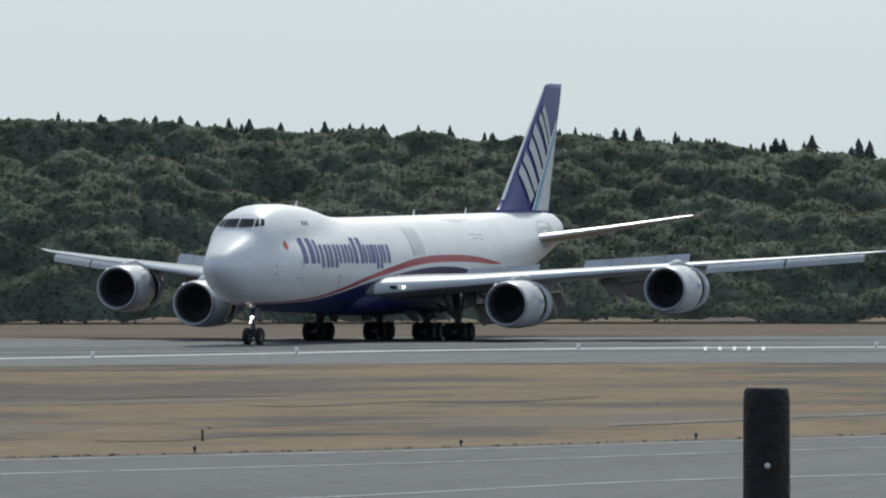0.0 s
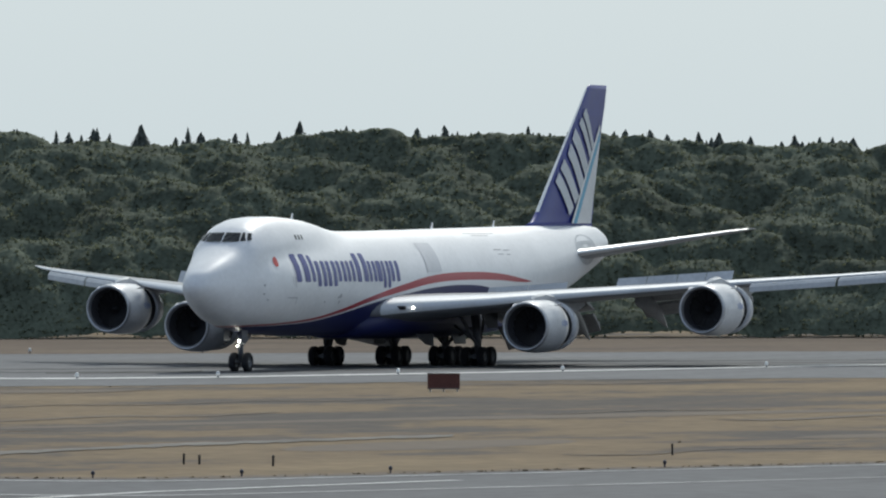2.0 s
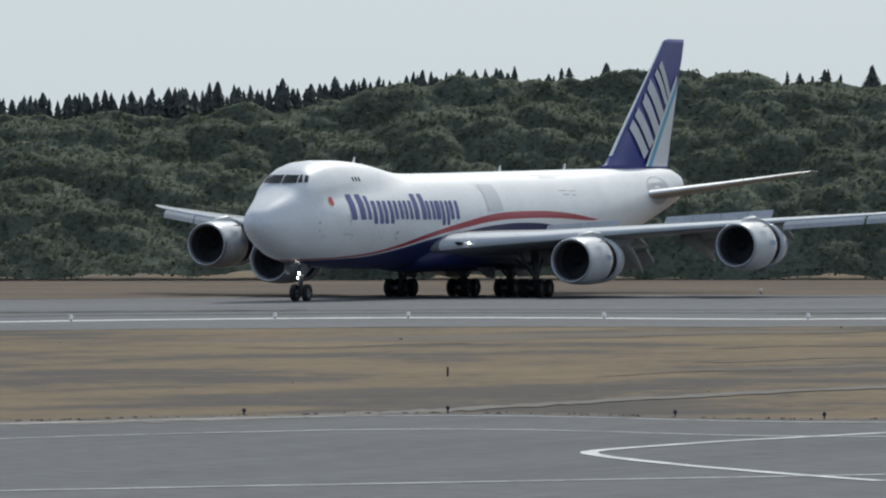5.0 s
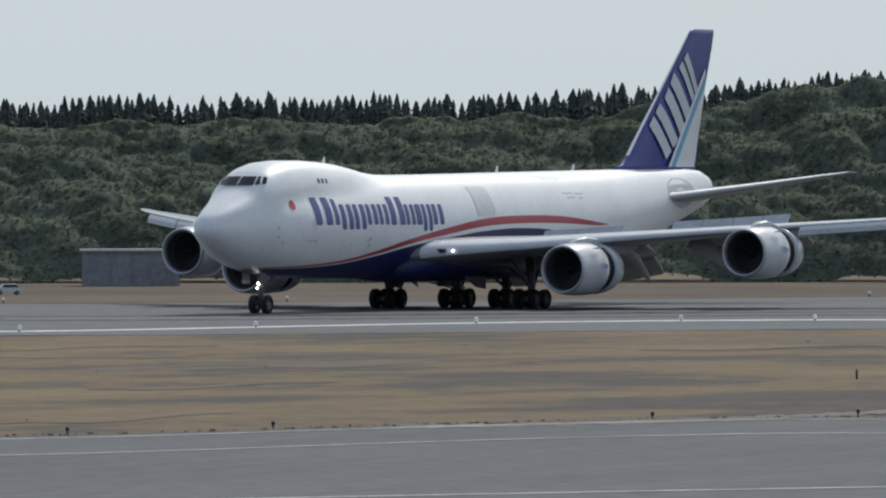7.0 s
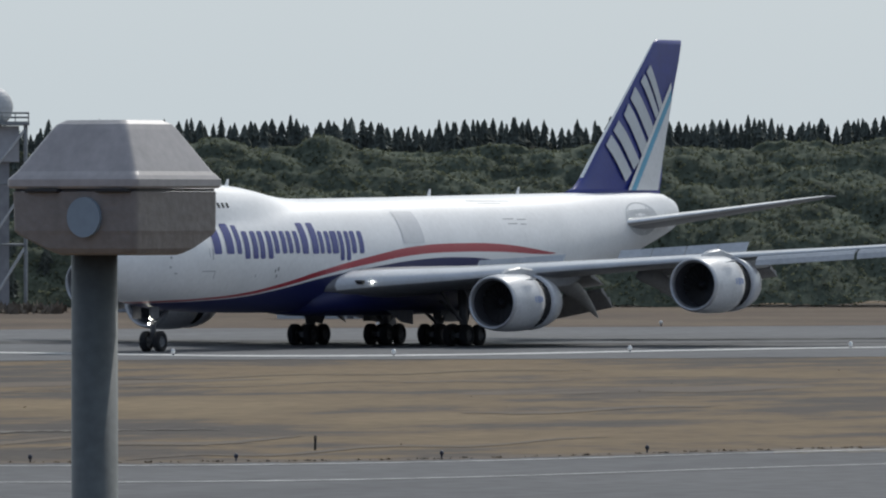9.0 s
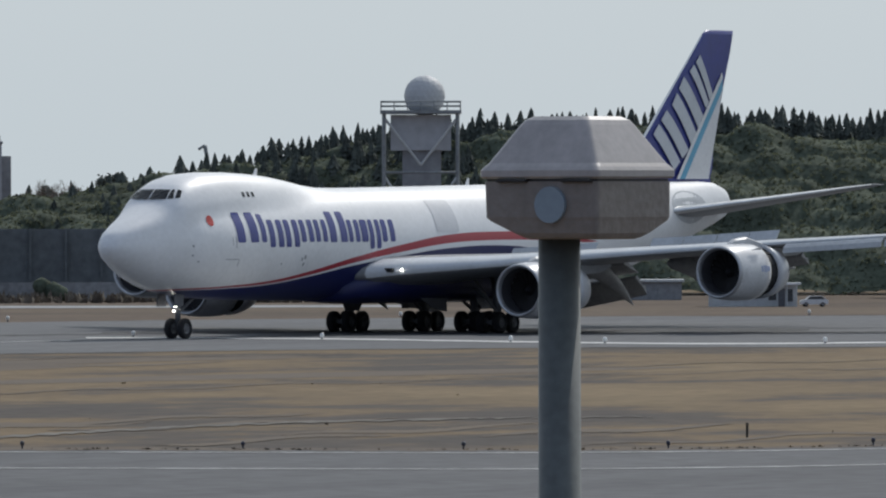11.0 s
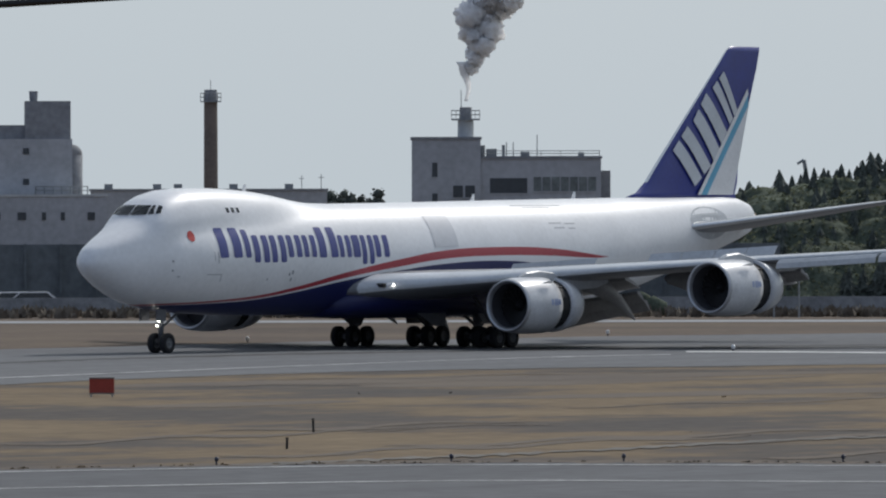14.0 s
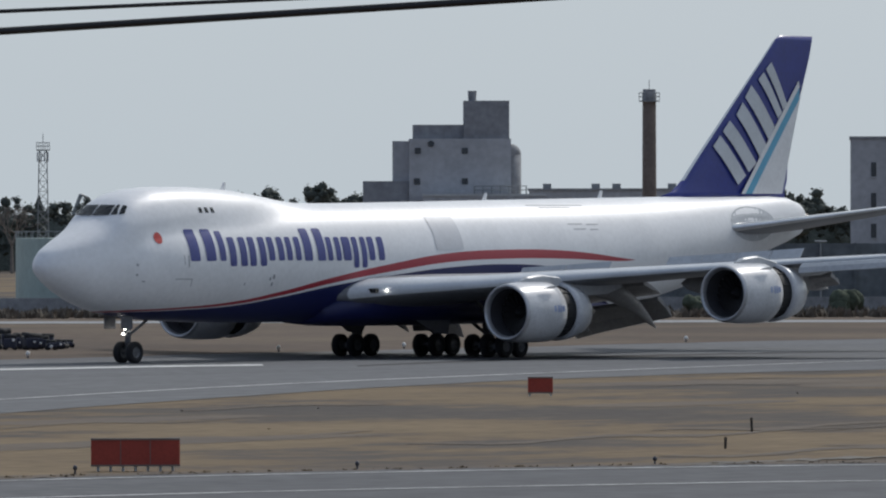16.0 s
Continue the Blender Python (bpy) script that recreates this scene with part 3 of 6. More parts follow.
def build_engine(root, x, y, z):
    """A fan engine whose reverser sleeve is slid open."""
    o = (x, y, z)
    bm = bmesh.new()
    lathe(bm, ((0.32, 1.36), (0.12, 1.42), (0.02, 1.48), (0.0, 1.53), (0.05, 1.585), (0.22, 1.63)), o, 48)
    cowl_bm = bmesh.new()
    lathe(cowl_bm, ((0.22, 1.632), (0.7, 1.69), (1.4, 1.735), (2.2, 1.75), (3.0, 1.745), (3.6, 1.72), (3.61, 1.45)), o, 48)
    e = part("engine", cowl_bm, PAINT_COWL, root, "white fan engine cowling with open thrust reverser", smooth=True)
    part("inlet_lip", bm, LIP, e, "polished metal inlet lip", smooth=True)
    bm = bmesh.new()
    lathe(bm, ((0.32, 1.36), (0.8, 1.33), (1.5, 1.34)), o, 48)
    part("inlet_duct", bm, DUCT, e, "inlet duct lining with its shade painted dark", smooth=True)
    # near-black disc, the depth of the inlet painted as shade
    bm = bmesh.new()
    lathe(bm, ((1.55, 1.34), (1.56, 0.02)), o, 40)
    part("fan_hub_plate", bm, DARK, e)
    for k in range(18):
        a = 2 * math.pi * k / 18
        bm = bmesh.new()
        rings = []
        for r, tw, wd in ((0.35, 20, 0.16), (0.8, 40, 0.2), (1.3, 58, 0.24)):
            ring = []
            for u, v in ((-1, 0), (0, 0.08), (1, 0), (0, -0.08)):
                q = Vector((1.38 + wd * 0.5 * u * math.cos(radians(tw)) + v * 0.2, wd * u * math.sin(radians(tw)), r))
                ring.append(Vector(o) + Matrix.Rotation(a, 3, "X") @ q)
            rings.append(ring)
        loft(bm, rings)
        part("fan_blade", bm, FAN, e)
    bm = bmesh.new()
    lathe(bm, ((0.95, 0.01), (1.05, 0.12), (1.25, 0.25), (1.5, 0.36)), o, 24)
    part("spinner", bm, FAN, e, "spinner cone painted dark with inlet shade", smooth=True)
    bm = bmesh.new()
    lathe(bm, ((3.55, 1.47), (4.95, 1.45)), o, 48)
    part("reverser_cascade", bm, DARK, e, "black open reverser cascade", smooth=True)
    for k in range(12):
        a = 2 * math.pi * k / 12 + 0.2
        bm = bmesh.new()
        box(bm, (3.55, -0.025, 1.45), (4.8, 0.025, 1.52), Matrix.Translation(o) @ Matrix.Rotation(a, 4, "X"))
        part("cascade_rail", bm, DARK, e)
    bm = bmesh.new()
    lathe(bm, ((4.78, 1.50), (4.77, 1.68), (5.3, 1.64), (5.9, 1.53), (6.5, 1.36), (6.5, 1.32), (5.2, 1.45)), o, 48)
    part("reverser_sleeve", bm, PAINT_COWL, e, "white sleeve slid aft", smooth=True)
    bm = bmesh.new()
    lathe(bm, ((4.6, 1.02), (5.8, 0.98), (6.8, 0.8), (7.5, 0.62), (7.5, 0.56), (7.0, 0.5)), o, 32)
    part("core_cowl", bm, CORE, e, "heat-stained metal core cowl", smooth=True)
    bm = bmesh.new()
    lathe(bm, ((6.9, 0.42), (7.6, 0.38), (8.3, 0.18), (8.6, 0.02)), o, 24)
    part("exhaust_plug", bm, CORE, e, smooth=True)
    # pylon to the wing
    le, c, wz = wing_at(abs(y))
    bm = bmesh.new()
    rings = []
    for u, zb, zt, hw in ((1.2, 1.60, 1.78, 0.05), (1.9, 1.62, 2.02, 0.2), (3.2, 1.55, 2.14, 0.26), (le - x + 0.3, 1.3, wz - z + 0.12, 0.28), (7.2, 0.9, wz - z - 0.1, 0.26), (9.6, 1.0, wz - z - 0.2, 0.16), (11.2, 1.35, wz - z - 0.3, 0.03)):
        if zt < zb + 0.1:
            zt = zb + 0.1
        rings.append([Vector((x + u, y + sx * hw, z + zz)) for sx, zz in ((-1, zb), (-1.0, zt - 0.08), (-0.5, zt), (0.5, zt), (1.0, zt - 0.08), (1, zb))])
    loft(bm, rings)
    part("pylon", bm, PAINT_GREY, e, "grey engine pylon")
    # faded blue maker's mark as plain bars
    s = -1
    for k, (u0, u1, h) in enumerate(((2.35, 2.55, 0.1), (2.68, 2.85, 0.12), (2.9, 3.05, 0.12), (3.1, 3.35, 0.09))):
        bm = bmesh.new()
        cols = []
        for j in range(4):
            uu = u0 + (u1 - u0) * j / 3
            cols.append([Vector((x + uu, y + s * 1.757 * math.cos(b), z + 1.757 * math.sin(b))) for b in (0.12 - h, 0.12 - h / 2, 0.12, 0.12 + h / 2, 0.12 + h)])
        loft(bm, cols, False, False)
        part("marking", bm, PAINT_FADED, e, "small faded blue bar marking")
    for y2, zz in ((0.95, 0.9), (-0.95, 0.9)):
        bm = bmesh.new()
        loft(bm, [[Vector((x + 1.5 + u, y + y2 * 1.5 * (1 + k * 0.22), z + zz * 1.5 * (1 + k * 0.22))) for u, k in ((0, 0), (1.3, 0), (1.3, 0.55), (0.75, 0.5))], [Vector((x + 1.5 + u, y + y2 * 1.5 * (1 + k * 0.22) + 0.04, z + zz * 1.5 * (1 + k * 0.22))) for u, k in ((0, 0), (1.3, 0), (1.3, 0.55), (0.75, 0.5))]])
        part("chine", bm, PAINT_WHITE, e)
    return e


WHEELS = []


def build_wheel(parent, x, y, r=0.64, w=0.46):
    """A wheel whose origin lies on its axle, so that it can roll."""
    bm = bmesh.new()
    h = w / 2
    lathe(bm, ((-h * 0.7, r * 0.5), (-h, r * 0.62), (-h * 0.98, r * 0.82), (-h * 0.72, r * 0.97), (-h * 0.3, r), (h * 0.3, r), (h * 0.72, r * 0.97), (h * 0.98, r * 0.82), (h, r * 0.62), (h * 0.7, r * 0.5)), (0, 0, 0), 28, "y")
    t = part("wheel", bm, TYRE, parent, "black rubber tyre", smooth=True)
    t.location = (x, y, r)
    bm = bmesh.new()
    lathe(bm, ((-h * 0.72, r * 0.51), (-h * 0.4, r * 0.4), (-h * 0.45, r * 0.16), (-h * 0.75, 0.02)), (0, 0, 0), 20, "y")
    lathe(bm, ((h * 0.72, r * 0.51), (h * 0.4, r * 0.4), (h * 0.45, r * 0.16), (h * 0.75, 0.02)), (0, 0, 0), 20, "y")
    for k in range(8):
        a = 2 * math.pi * k / 8
        for sy in (-1, 1):
            rod(bm, (r * 0.31 * math.cos(a), sy * h * 0.38, r * 0.31 * math.sin(a)), (r * 0.31 * math.cos(a), sy * h * 0.55, r * 0.31 * math.sin(a)), r * 0.06, n=6)
    part("rim", bm, GEAR, t, "grey metal rim", smooth=True)
    return t


def build_bogie(root, x, y, top):
    bm = bmesh.new()
    rod(bm, (x, y, 0.66), (x + (0.5 if abs(y) > 3 else 0), y * 0.92, top), 0.24, 0.3, 14)
    g = part("main_gear", bm, GEAR, root, "four-wheel main landing gear truck", smooth=True)
    bm = bmesh.new()
    rod(bm, (x - 0.85, y, 0.66), (x + 0.85, y, 0.66), 0.17, n=10)
    part("bogie_beam", bm, GEAR, g)
    for dx in (-0.74, 0.74):
        bm = bmesh.new()
        rod(bm, (x + dx, y - 0.56, 0.66), (x + dx, y + 0.56, 0.66), 0.1, n=8)
        part("axle", bm, GEAR, g)
        for dy in (-0.57, 0.57):
            WHEELS.append((build_wheel(g, x + dx, y + dy, 0.66, 0.5), 0.66))
    bm = bmesh.new()
    rod(bm, (x - 0.15, y, 1.3), (x - 2.1, y * 0.9, top - 0.1), 0.11, n=8)
    part("drag_strut", bm, GEAR, g)
    bm = bmesh.new()
    rod(bm, (x, y, 1.5), (x + 0.3, y * 0.45 if abs(y) > 3 else y * 1.9, top), 0.1, n=8)
    part("side_strut", bm, GEAR, g)
    bm = bmesh.new()
    sgn = 1 if y > 0 else -1
    loft(bm, [[Vector((x + u, y + sgn * (0.75 + 0.25 * v) + d, top - 1.05 * v)) for u, v in ((-1.6, 0), (1.5, 0), (1.0, 1), (-0.9, 1))] for d in (-0.03, 0.03)])
    part("gear_door", bm, DOOR, g, "landing gear door, shade painted into its grey")
    bm = bmesh.new()
    rod(bm, (x + 0.1, y, 1.1), (x + 1.9, y * 0.95, top - 0.05), 0.09, n=8)
    part("torque_link", bm, GEAR, g)
    return g


def build_fin(root):
    prof = ((9.35, 58.6, 13.5), (9.7, 60.1, 11.9), (10.4, 61.2, 11.1), (12.0, 62.95, 9.5), (15.0, 66.35, 7.15), (18.0, 69.75, 4.95), (19.1, 70.95, 4.08), (19.4, 71.5, 3.55))
    bm = bmesh.new()
    loft(bm, [[Vector((le + x, h, z)) for x, h in airfoil(c, 0.085 if z > 10 else 0.07)] for z, le, c in prof])
    fin = part("fin", bm, PAINT_NAVY, root, "tall navy swept tail fin", smooth=True)

    def skin(x, z):
        zs = [p[0] for p in prof]
        le, c = float(np.interp(z, zs, [p[1] for p in prof])), float(np.interp(z, zs, [p[2] for p in prof]))
        u = min(1, max(0.0, (x - le) / c))
        return 5 * 0.085 * c * (0.2969 * math.sqrt(u) - 0.126 * u - 0.3516 * u * u + 0.2843 * u ** 3 - 0.1036 * u ** 4)

    def field(name, quad, mat, label, lift=0.02, n=10):
        """A painted four-sided field on the port face of the fin."""
        a, b, c, d = (Vector((x, 0, z)) for x, z in quad)
        bm = bmesh.new()
        cols = []
        for i in range(n + 1):
            lo, hi = a.lerp(b, i / n), d.lerp(c, i / n)
            col = [lo.lerp(hi, j / 4) for j in range(5)]
            cols.append([Vector((p.x, -(skin(p.x, p.z) + lift), p.z)) for p in col])
        loft(bm, cols, False, False)
        part(name, bm, mat, fin, label)

    field("pale_field", ((68.0, 9.6), (71.75, 9.6), (74.0, 16.35), (73.45, 15.3)), PAINT_WHITE, "white lower rudder field", 0.02)
    field("blue_band", ((67.25, 9.6), (68.1, 9.6), (73.62, 15.5), (73.55, 16.3)), PAINT_SKY, "sky blue diagonal band", 0.03)
    field("white_band", ((66.85, 9.6), (67.3, 9.6), (73.6, 16.25), (73.45, 16.65)), PAINT_WHITE, "thin white diagonal band", 0.034)
    # the emblem, as plain pale slanted shapes
    for quad in (((64.1, 12.5), (65.9, 14.1), (68.6, 11.5), (66.5, 10.15)), ((66.55, 14.45), (68.25, 16.3), (70.7, 13.75), (69.0, 11.85)), ((68.95, 16.65), (70.35, 17.75), (72.1, 15.2), (71.1, 14.25))):
        q0, q1, q2, q3 = (Vector(q) for q in quad)
        for u0, u1 in ((0.0, 0.42), (0.58, 1.0)):
            stroke = (q0.lerp(q1, u0), q0.lerp(q1, u1), q3.lerp(q2, u1), q3.lerp(q2, u0))
            field("emblem_bar", [tuple(q) for q in stroke], PAINT_PALE, "plain pale slanted bar of the emblem", 0.03, 6)
    bm = bmesh.new()
    loft(bm, [[Vector((le + x - 0.04, h * 1.05, z)) for x, h in [airfoil(c, 0.085)[k % 28] for k in range(-1, 2)]] for z, le, c in prof[2:-1]], False, False)
    part("fin_leading_edge", bm, BARE, fin, "bare metal leading edge", smooth=True)
    return fin


def build_tailplane(root, side):
    rows = ((0.8, 62.0, 9.3, 7.3, 0.10), (2.0, 63.3, 8.4, 7.45, 0.10), (6.0, 67.9, 5.6, 8.2, 0.09), (10.0, 72.4, 3.0, 8.98, 0.08), (11.1, 73.9, 1.7, 9.2, 0.07))
    bm = bmesh.new()
    loft(bm, [[Vector((le + x, side * y, z + h)) for x, h in airfoil(c, th)] for y, le, c, z, th in rows])
    s = part("tailplane", bm, WING_TOP, root, "grey swept tailplane", smooth=True)
    bm = bmesh.new()
    loft(bm, [[Vector((le + x - 0.03, side * y, z + h * 1.05)) for x, h in [airfoil(c, th)[k % 28] for k in range(-2, 4)]] for y, le, c, z, th in rows[1:]], False, False)
    part("leading_edge", bm, BARE, s, "bare metal leading edge", smooth=True)
    return s


def build_aircraft():
    root = tagged(new("cargo_aircraft"), "white four-engined cargo jet with navy belly and fin landing on runway", "aircraft")
    xs = sorted(set([p[0] for p in TOP + BOTTOM + WIDE] + [x * 1.0 for x in range(1, 74)] + [0.22, 0.25, 0.4, 0.5, 4.5, 5.2, 5.8]))
    bm = bmesh.new()
    loft(bm, [hull_ring(x) for x in xs if x >= 0.2])
    hull = part("fuselage", bm, SKIN, root, "white fuselage with navy belly and red sweep", smooth=True)
    # belly fairing at the wing roots
    bm = bmesh.new()
    rings = []
    for x, w, zt, zb in ((23.2, 2.2, 3.4, 2.12), (24.6, 3.2, 4.2, 2.0), (26, 3.75, 4.6, 1.9), (32, 3.9, 4.6, 1.86), (40, 3.8, 4.5, 1.88), (46, 3.3, 4.0, 2.0), (51, 2.0, 3.3, 2.2)):
        rings.append([Vector((x, w * math.copysign(abs(math.cos(a)) ** 0.7, math.cos(a)), (zt + zb) / 2 + (zt - zb) / 2 * math.copysign(abs(math.sin(a)) ** 0.8, math.sin(a)))) for a in [2 * math.pi * k / 28 for k in range(28)]])
    loft(bm, rings)
    part("belly_fairing", bm, SKIN, root, "navy and white wing root fairing", smooth=True)
    # windscreen
    for side in (-1, 1):
        for quad in (((4.5, 0.03, 8.33), (4.75, 1.12, 8.34), (5.2, 1.02, 8.9), (5.1, 0.03, 8.92)), ((4.85, 1.2, 8.36), (5.15, 1.5, 8.38), (5.25, 1.24, 8.9), (5.2, 1.1, 8.92)), ((5.15, 1.58, 8.38), (5.4, 1.76, 8.42), (5.45, 1.58, 8.84), (5.3, 1.36, 8.9))):
            bm = bmesh.new()
            n = 5
            q = [Vector(p) for p in quad]
            cols = []
            for i in range(n + 1):
                lo, hi = q[0].lerp(q[1], i / n), q[3].lerp(q[2], i / n)
                col = []
                for j in range(n + 1):
                    p = lo.lerp(hi, j / n)
                    xx = p.x
                    # slide the point fore and aft on to the hull's skin
                    best = None
                    for d in np.linspace(-0.8, 1.8, 53):
                        x2 = xx + float(d)
                        if x2 < 0.6:
                            continue
                        gap = abs(hull_side(x2, p.z) - p.y) if p.z < table(TOP, x2) else 9
                        if best is None or gap < best[0]:
                            best = (gap, x2)
                    col.append(Vector((best[1] - 0.035, side * (p.y + 0.02), p.z + 0.03)))
                cols.append(col)
            loft(bm, cols, False, False)
            part("cockpit_window", bm, GLASS, hull, "dark cockpit window pane")
    # small upper deck windows, red roundel, doors and service marks
    for x in (11.55, 12.1, 12.65):
        strip_decal("upper_window", block(x, x + 0.3, 8.48, 8.78), GLASS, hull, "small dark upper deck window")
    strip_decal("red_roundel", [(7.5 + 0.32 * math.sin(u), 7.06 - 0.32 * math.cos(u), 7.06 + 0.32 * math.cos(u)) for u in [-1.55 + 3.1 * k / 14 for k in range(15)]], PAINT_RED, hull, "round red marking", 0.03)
    for x0, x1, z0, z1 in ((9.55, 9.62, 5.4, 6.1), (9.2, 9.26, 5.55, 6.1), (8.6, 10.0, 4.72, 4.76), (9.95, 10.0, 4.3, 4.72), (5.6, 5.75, 5.5, 5.62), (5.6, 5.75, 4.95, 5.05), (6.1, 6.3, 4.6, 4.66), (16.9, 17.05, 4.62, 4.8), (17.2, 17.38, 4.7, 4.95), (17.15, 17.3, 4.3, 4.5), (14.7, 14.8, 4.35, 4.5)):
        strip_decal("service_mark", block(x0, x1, z0, z1), SEAM, hull)
    strip_decal("grey_panel", [(32.5 + 2.6 * k / 8, 6.3, 8.25) for k in range(9)], PANEL_GREY, hull, "pale grey repaired panel", 0.025)
    for x0, x1, z in ((43.5, 49, 8.86), (44.5, 47.5, 8.72), (46, 47.4, 7.75), (47.8, 49, 7.72), (46.4, 47.6, 7.45), (48, 48.8, 7.42)):
        strip_decal("panel_seam", block(x0, x1, z, z + 0.05, 6), SEAM, hull)
    # the company title, as plain dark blue bars, one for each sign, with pale cores
    titles = ((9.75, 12.0, 5.75, 7.55), (12.35, 12.9, 5.75, 7.45), (13.25, 14.8, 5.45, 7.1), (15.05, 16.55, 5.45, 7.1), (16.8, 18.2, 5.75, 7.1), (18.45, 19.75, 5.75, 7.1),
              (20.05, 22.0, 5.72, 7.58), (22.2, 23.45, 5.72, 7.08), (23.65, 24.4, 5.72, 7.08), (24.6, 25.85, 5.3, 7.08), (26.05, 27.5, 5.72, 7.08))
    for x0, x1, z0, z1 in titles:
        w = x1 - x0
        n = 2 if w > 1.0 else 1
        for k in range(n):
            b0 = x0 + (w - w * 0.38) * k if n == 2 else x0
            b1 = b0 + w * 0.38 if n == 2 else x1
            e = 0.1
            strip_decal("title_bar", [(b0, z0 + e, z1 - e), (b0 + e * 0.4, z0 + e * 0.3, z1 - e * 0.3), (b0 + e, z0, z1), (b1 - e, z0, z1), (b1 - e * 0.4, z0 + e * 0.3, z1 - e * 0.3), (b1, z0 + e, z1 - e)], PAINT_LETTER, hull, "plain upright dark blue bar of the title", 0.022)
    # aerials
    for x in (16.3, 41, 52.5):
        bm = bmesh.new()
        z = table(TOP, x)
        loft(bm, [[Vector((x + u, v, z - 0.05)) for u, v in ((0, 0), (0.25, 0.04), (0.5, 0), (0.25, -0.04))], [Vector((x + 0.3 + u * 0.5, v, z + 0.42)) for u, v in ((0, 0), (0.25, 0.02), (0.5, 0), (0.25, -0.02))]])
        part("blade_aerial", bm, PAINT_WHITE, hull)
    # oval plate round the tailplane root
    for side in (-1, 1):
        bm = bmesh.new()
        cols = []
        for k in range(13):
            x = 63.5 + 5.4 * k / 12
            h = 1.05 * math.sqrt(max(0.0, 1 - ((x - 66.2) / 2.75) ** 2)) + 0.02
            col = []
            for j in range(5):
                z = 7.75 - h + 2 * h * j / 4
                col.append(Vector((x, side * (hull_side(x, z) + 0.015), z)))
            cols.append(col)
        loft(bm, cols, False, False)
        part("tailplane_plate", bm, PAINT_GREY, hull, "grey metal tailplane root plate")
    bm = bmesh.new()
    lathe(bm, ((73.7, 0.32), (74.25, 0.28), (74.3, 0.2)), (0, 0, 8.1), 20)
    part("auxiliary_exhaust", bm, CORE, hull)
    for side in (-1, 1):
        build_wing(root, side)
        build_tailplane(root, side)
        build_engine(root, 27.35, side * 12.1, 2.74)
        build_engine(root, 35.6, side * 21.43, 3.80)
        build_bogie(root, 35.9, side * 5.5, 3.6)
        build_bogie(root, 39.1, side * 1.92, 2.5)
        bm = bmesh.new()
        loft(bm, [[Vector((x, side * (3.0 + 0.25 * (2.2 - z)) + d, z)) for x, z in ((30.6, 2.25), (33.9, 2.25), (33.5, 1.35), (32.2, 1.5))] for d in (-0.04, 0.04)])
        part("gear_door", bm, DOOR, root, "open body gear door, shade painted into its grey")
    build_fin(root)
    # nose gear
    bm = bmesh.new()
    rod(bm, (8.07, 0, 0.6), (8.0, 0, 2.7), 0.16, 0.2, 14)
    g = part("nose_gear", bm, GEAR, root, "nose landing gear strut with two wheels", smooth=True)
    for y in (-0.46, 0.46):
        WHEELS.append((build_wheel(g, 8.07, y, 0.62, 0.42), 0.62))
    for a, b, r in (((8.07, -0.5, 0.62), (8.07, 0.5, 0.62), 0.09), ((8.0, 0, 1.5), (9.9, 0, 2.5), 0.08), ((7.95, -0.3, 1.75), (7.95, 0.3, 1.75), 0.06)):
        bm = bmesh.new()
        rod(bm, a, b, r, n=8)
        part("strut", bm, GEAR, g)
    for y in (-0.62, 0.62):
        bm = bmesh.new()
        box(bm, (6.7, y - 0.025, 1.95), (7.7, y + 0.025, 2.7), pose(0, 0, 0), 0.02)
        part("gear_door", bm, DOOR, g, "nose gear door, shade painted into its grey")
    for z, y in ((1.98, 0.0), (1.66, 0.12)):
        bm = bmesh.new()
        bmesh.ops.create_icosphere(bm, subdivisions=2, radius=0.09 if z > 1.9 else 0.06, matrix=Matrix.Translation((7.78, y, z)))
        part("taxi_light", bm, LANDING, g, "lit white taxi light", smooth=True)
    return root


# seconds, nose east, nose north, turn
ROLL = [
    (0.0, 598.83, -139.08, -4.231),
    (0.5, 583.37, -135.43, -3.830),
    (1.0, 567.33, -132.03, -3.488),
    (1.5, 550.76, -128.96, -3.201),
    (2.0, 533.95, -126.37, -3.095),
    (2.5, 521.55, -122.36, -3.051),
    (3.0, 519.57, -114.37, -3.313),
    (3.5, 532.72, -102.98, -2.906),
    (4.0, 554.03, -86.29, -2.505),
    (4.5, 573.96, -69.44, -2.262),
    (7.0, 514.14, -56.61, -2.068),
    (7.5, 498.16, -56.51, -1.825),
    (8.0, 482.45, -56.61, -1.518),
    (10.5, 429.86, -48.78, -0.786),
    (11.0, 445.95, -31.93, -0.708),
    (11.5, 465.64, -12.71, -0.481),
    (12.0, 474.70, -0.01, -0.059),
    (12.5, 462.58, 0.10, -0.011),
    (13.0, 450.29, -0.02, 0.064),
    (13.5, 438.52, 0.05, 0.074),
    (14.0, 427.08, -0.05, 0.078),
    (14.5, 415.65, 0.01, -0.001),
    (15.0, 404.29, 0.01, -0.046),
    (15.5, 393.20, 0.01, -0.041),
    (16.0, 382.47, 0.04, -0.019),
]


# ---- woods and buildings behind the runway ----
LEAF = material("broad_leaves", (0.102, 0.12, 0.088), 0.9, vary=0.3, scale=0.16, fine=2.2, bump=0.9, spec=0.1)
LEAF_THIN = material("thin_leaves", (0.116, 0.13, 0.09), 0.8, vary=0.35, scale=0.22, fine=2.6, spec=0.15)
LEAF_THIN.node_tree.nodes["Principled BSDF"].inputs["Roughness"].default_value = 0.8
through_leaf, leaf_mix = LEAF_THIN.node_tree.nodes.new("ShaderNodeBsdfTranslucent"), LEAF_THIN.node_tree.nodes.new("ShaderNodeMixShader")
through_leaf.inputs[0].default_value = (0.15, 0.168, 0.11, 1)
leaf_mix.inputs[0].default_value = 0.5
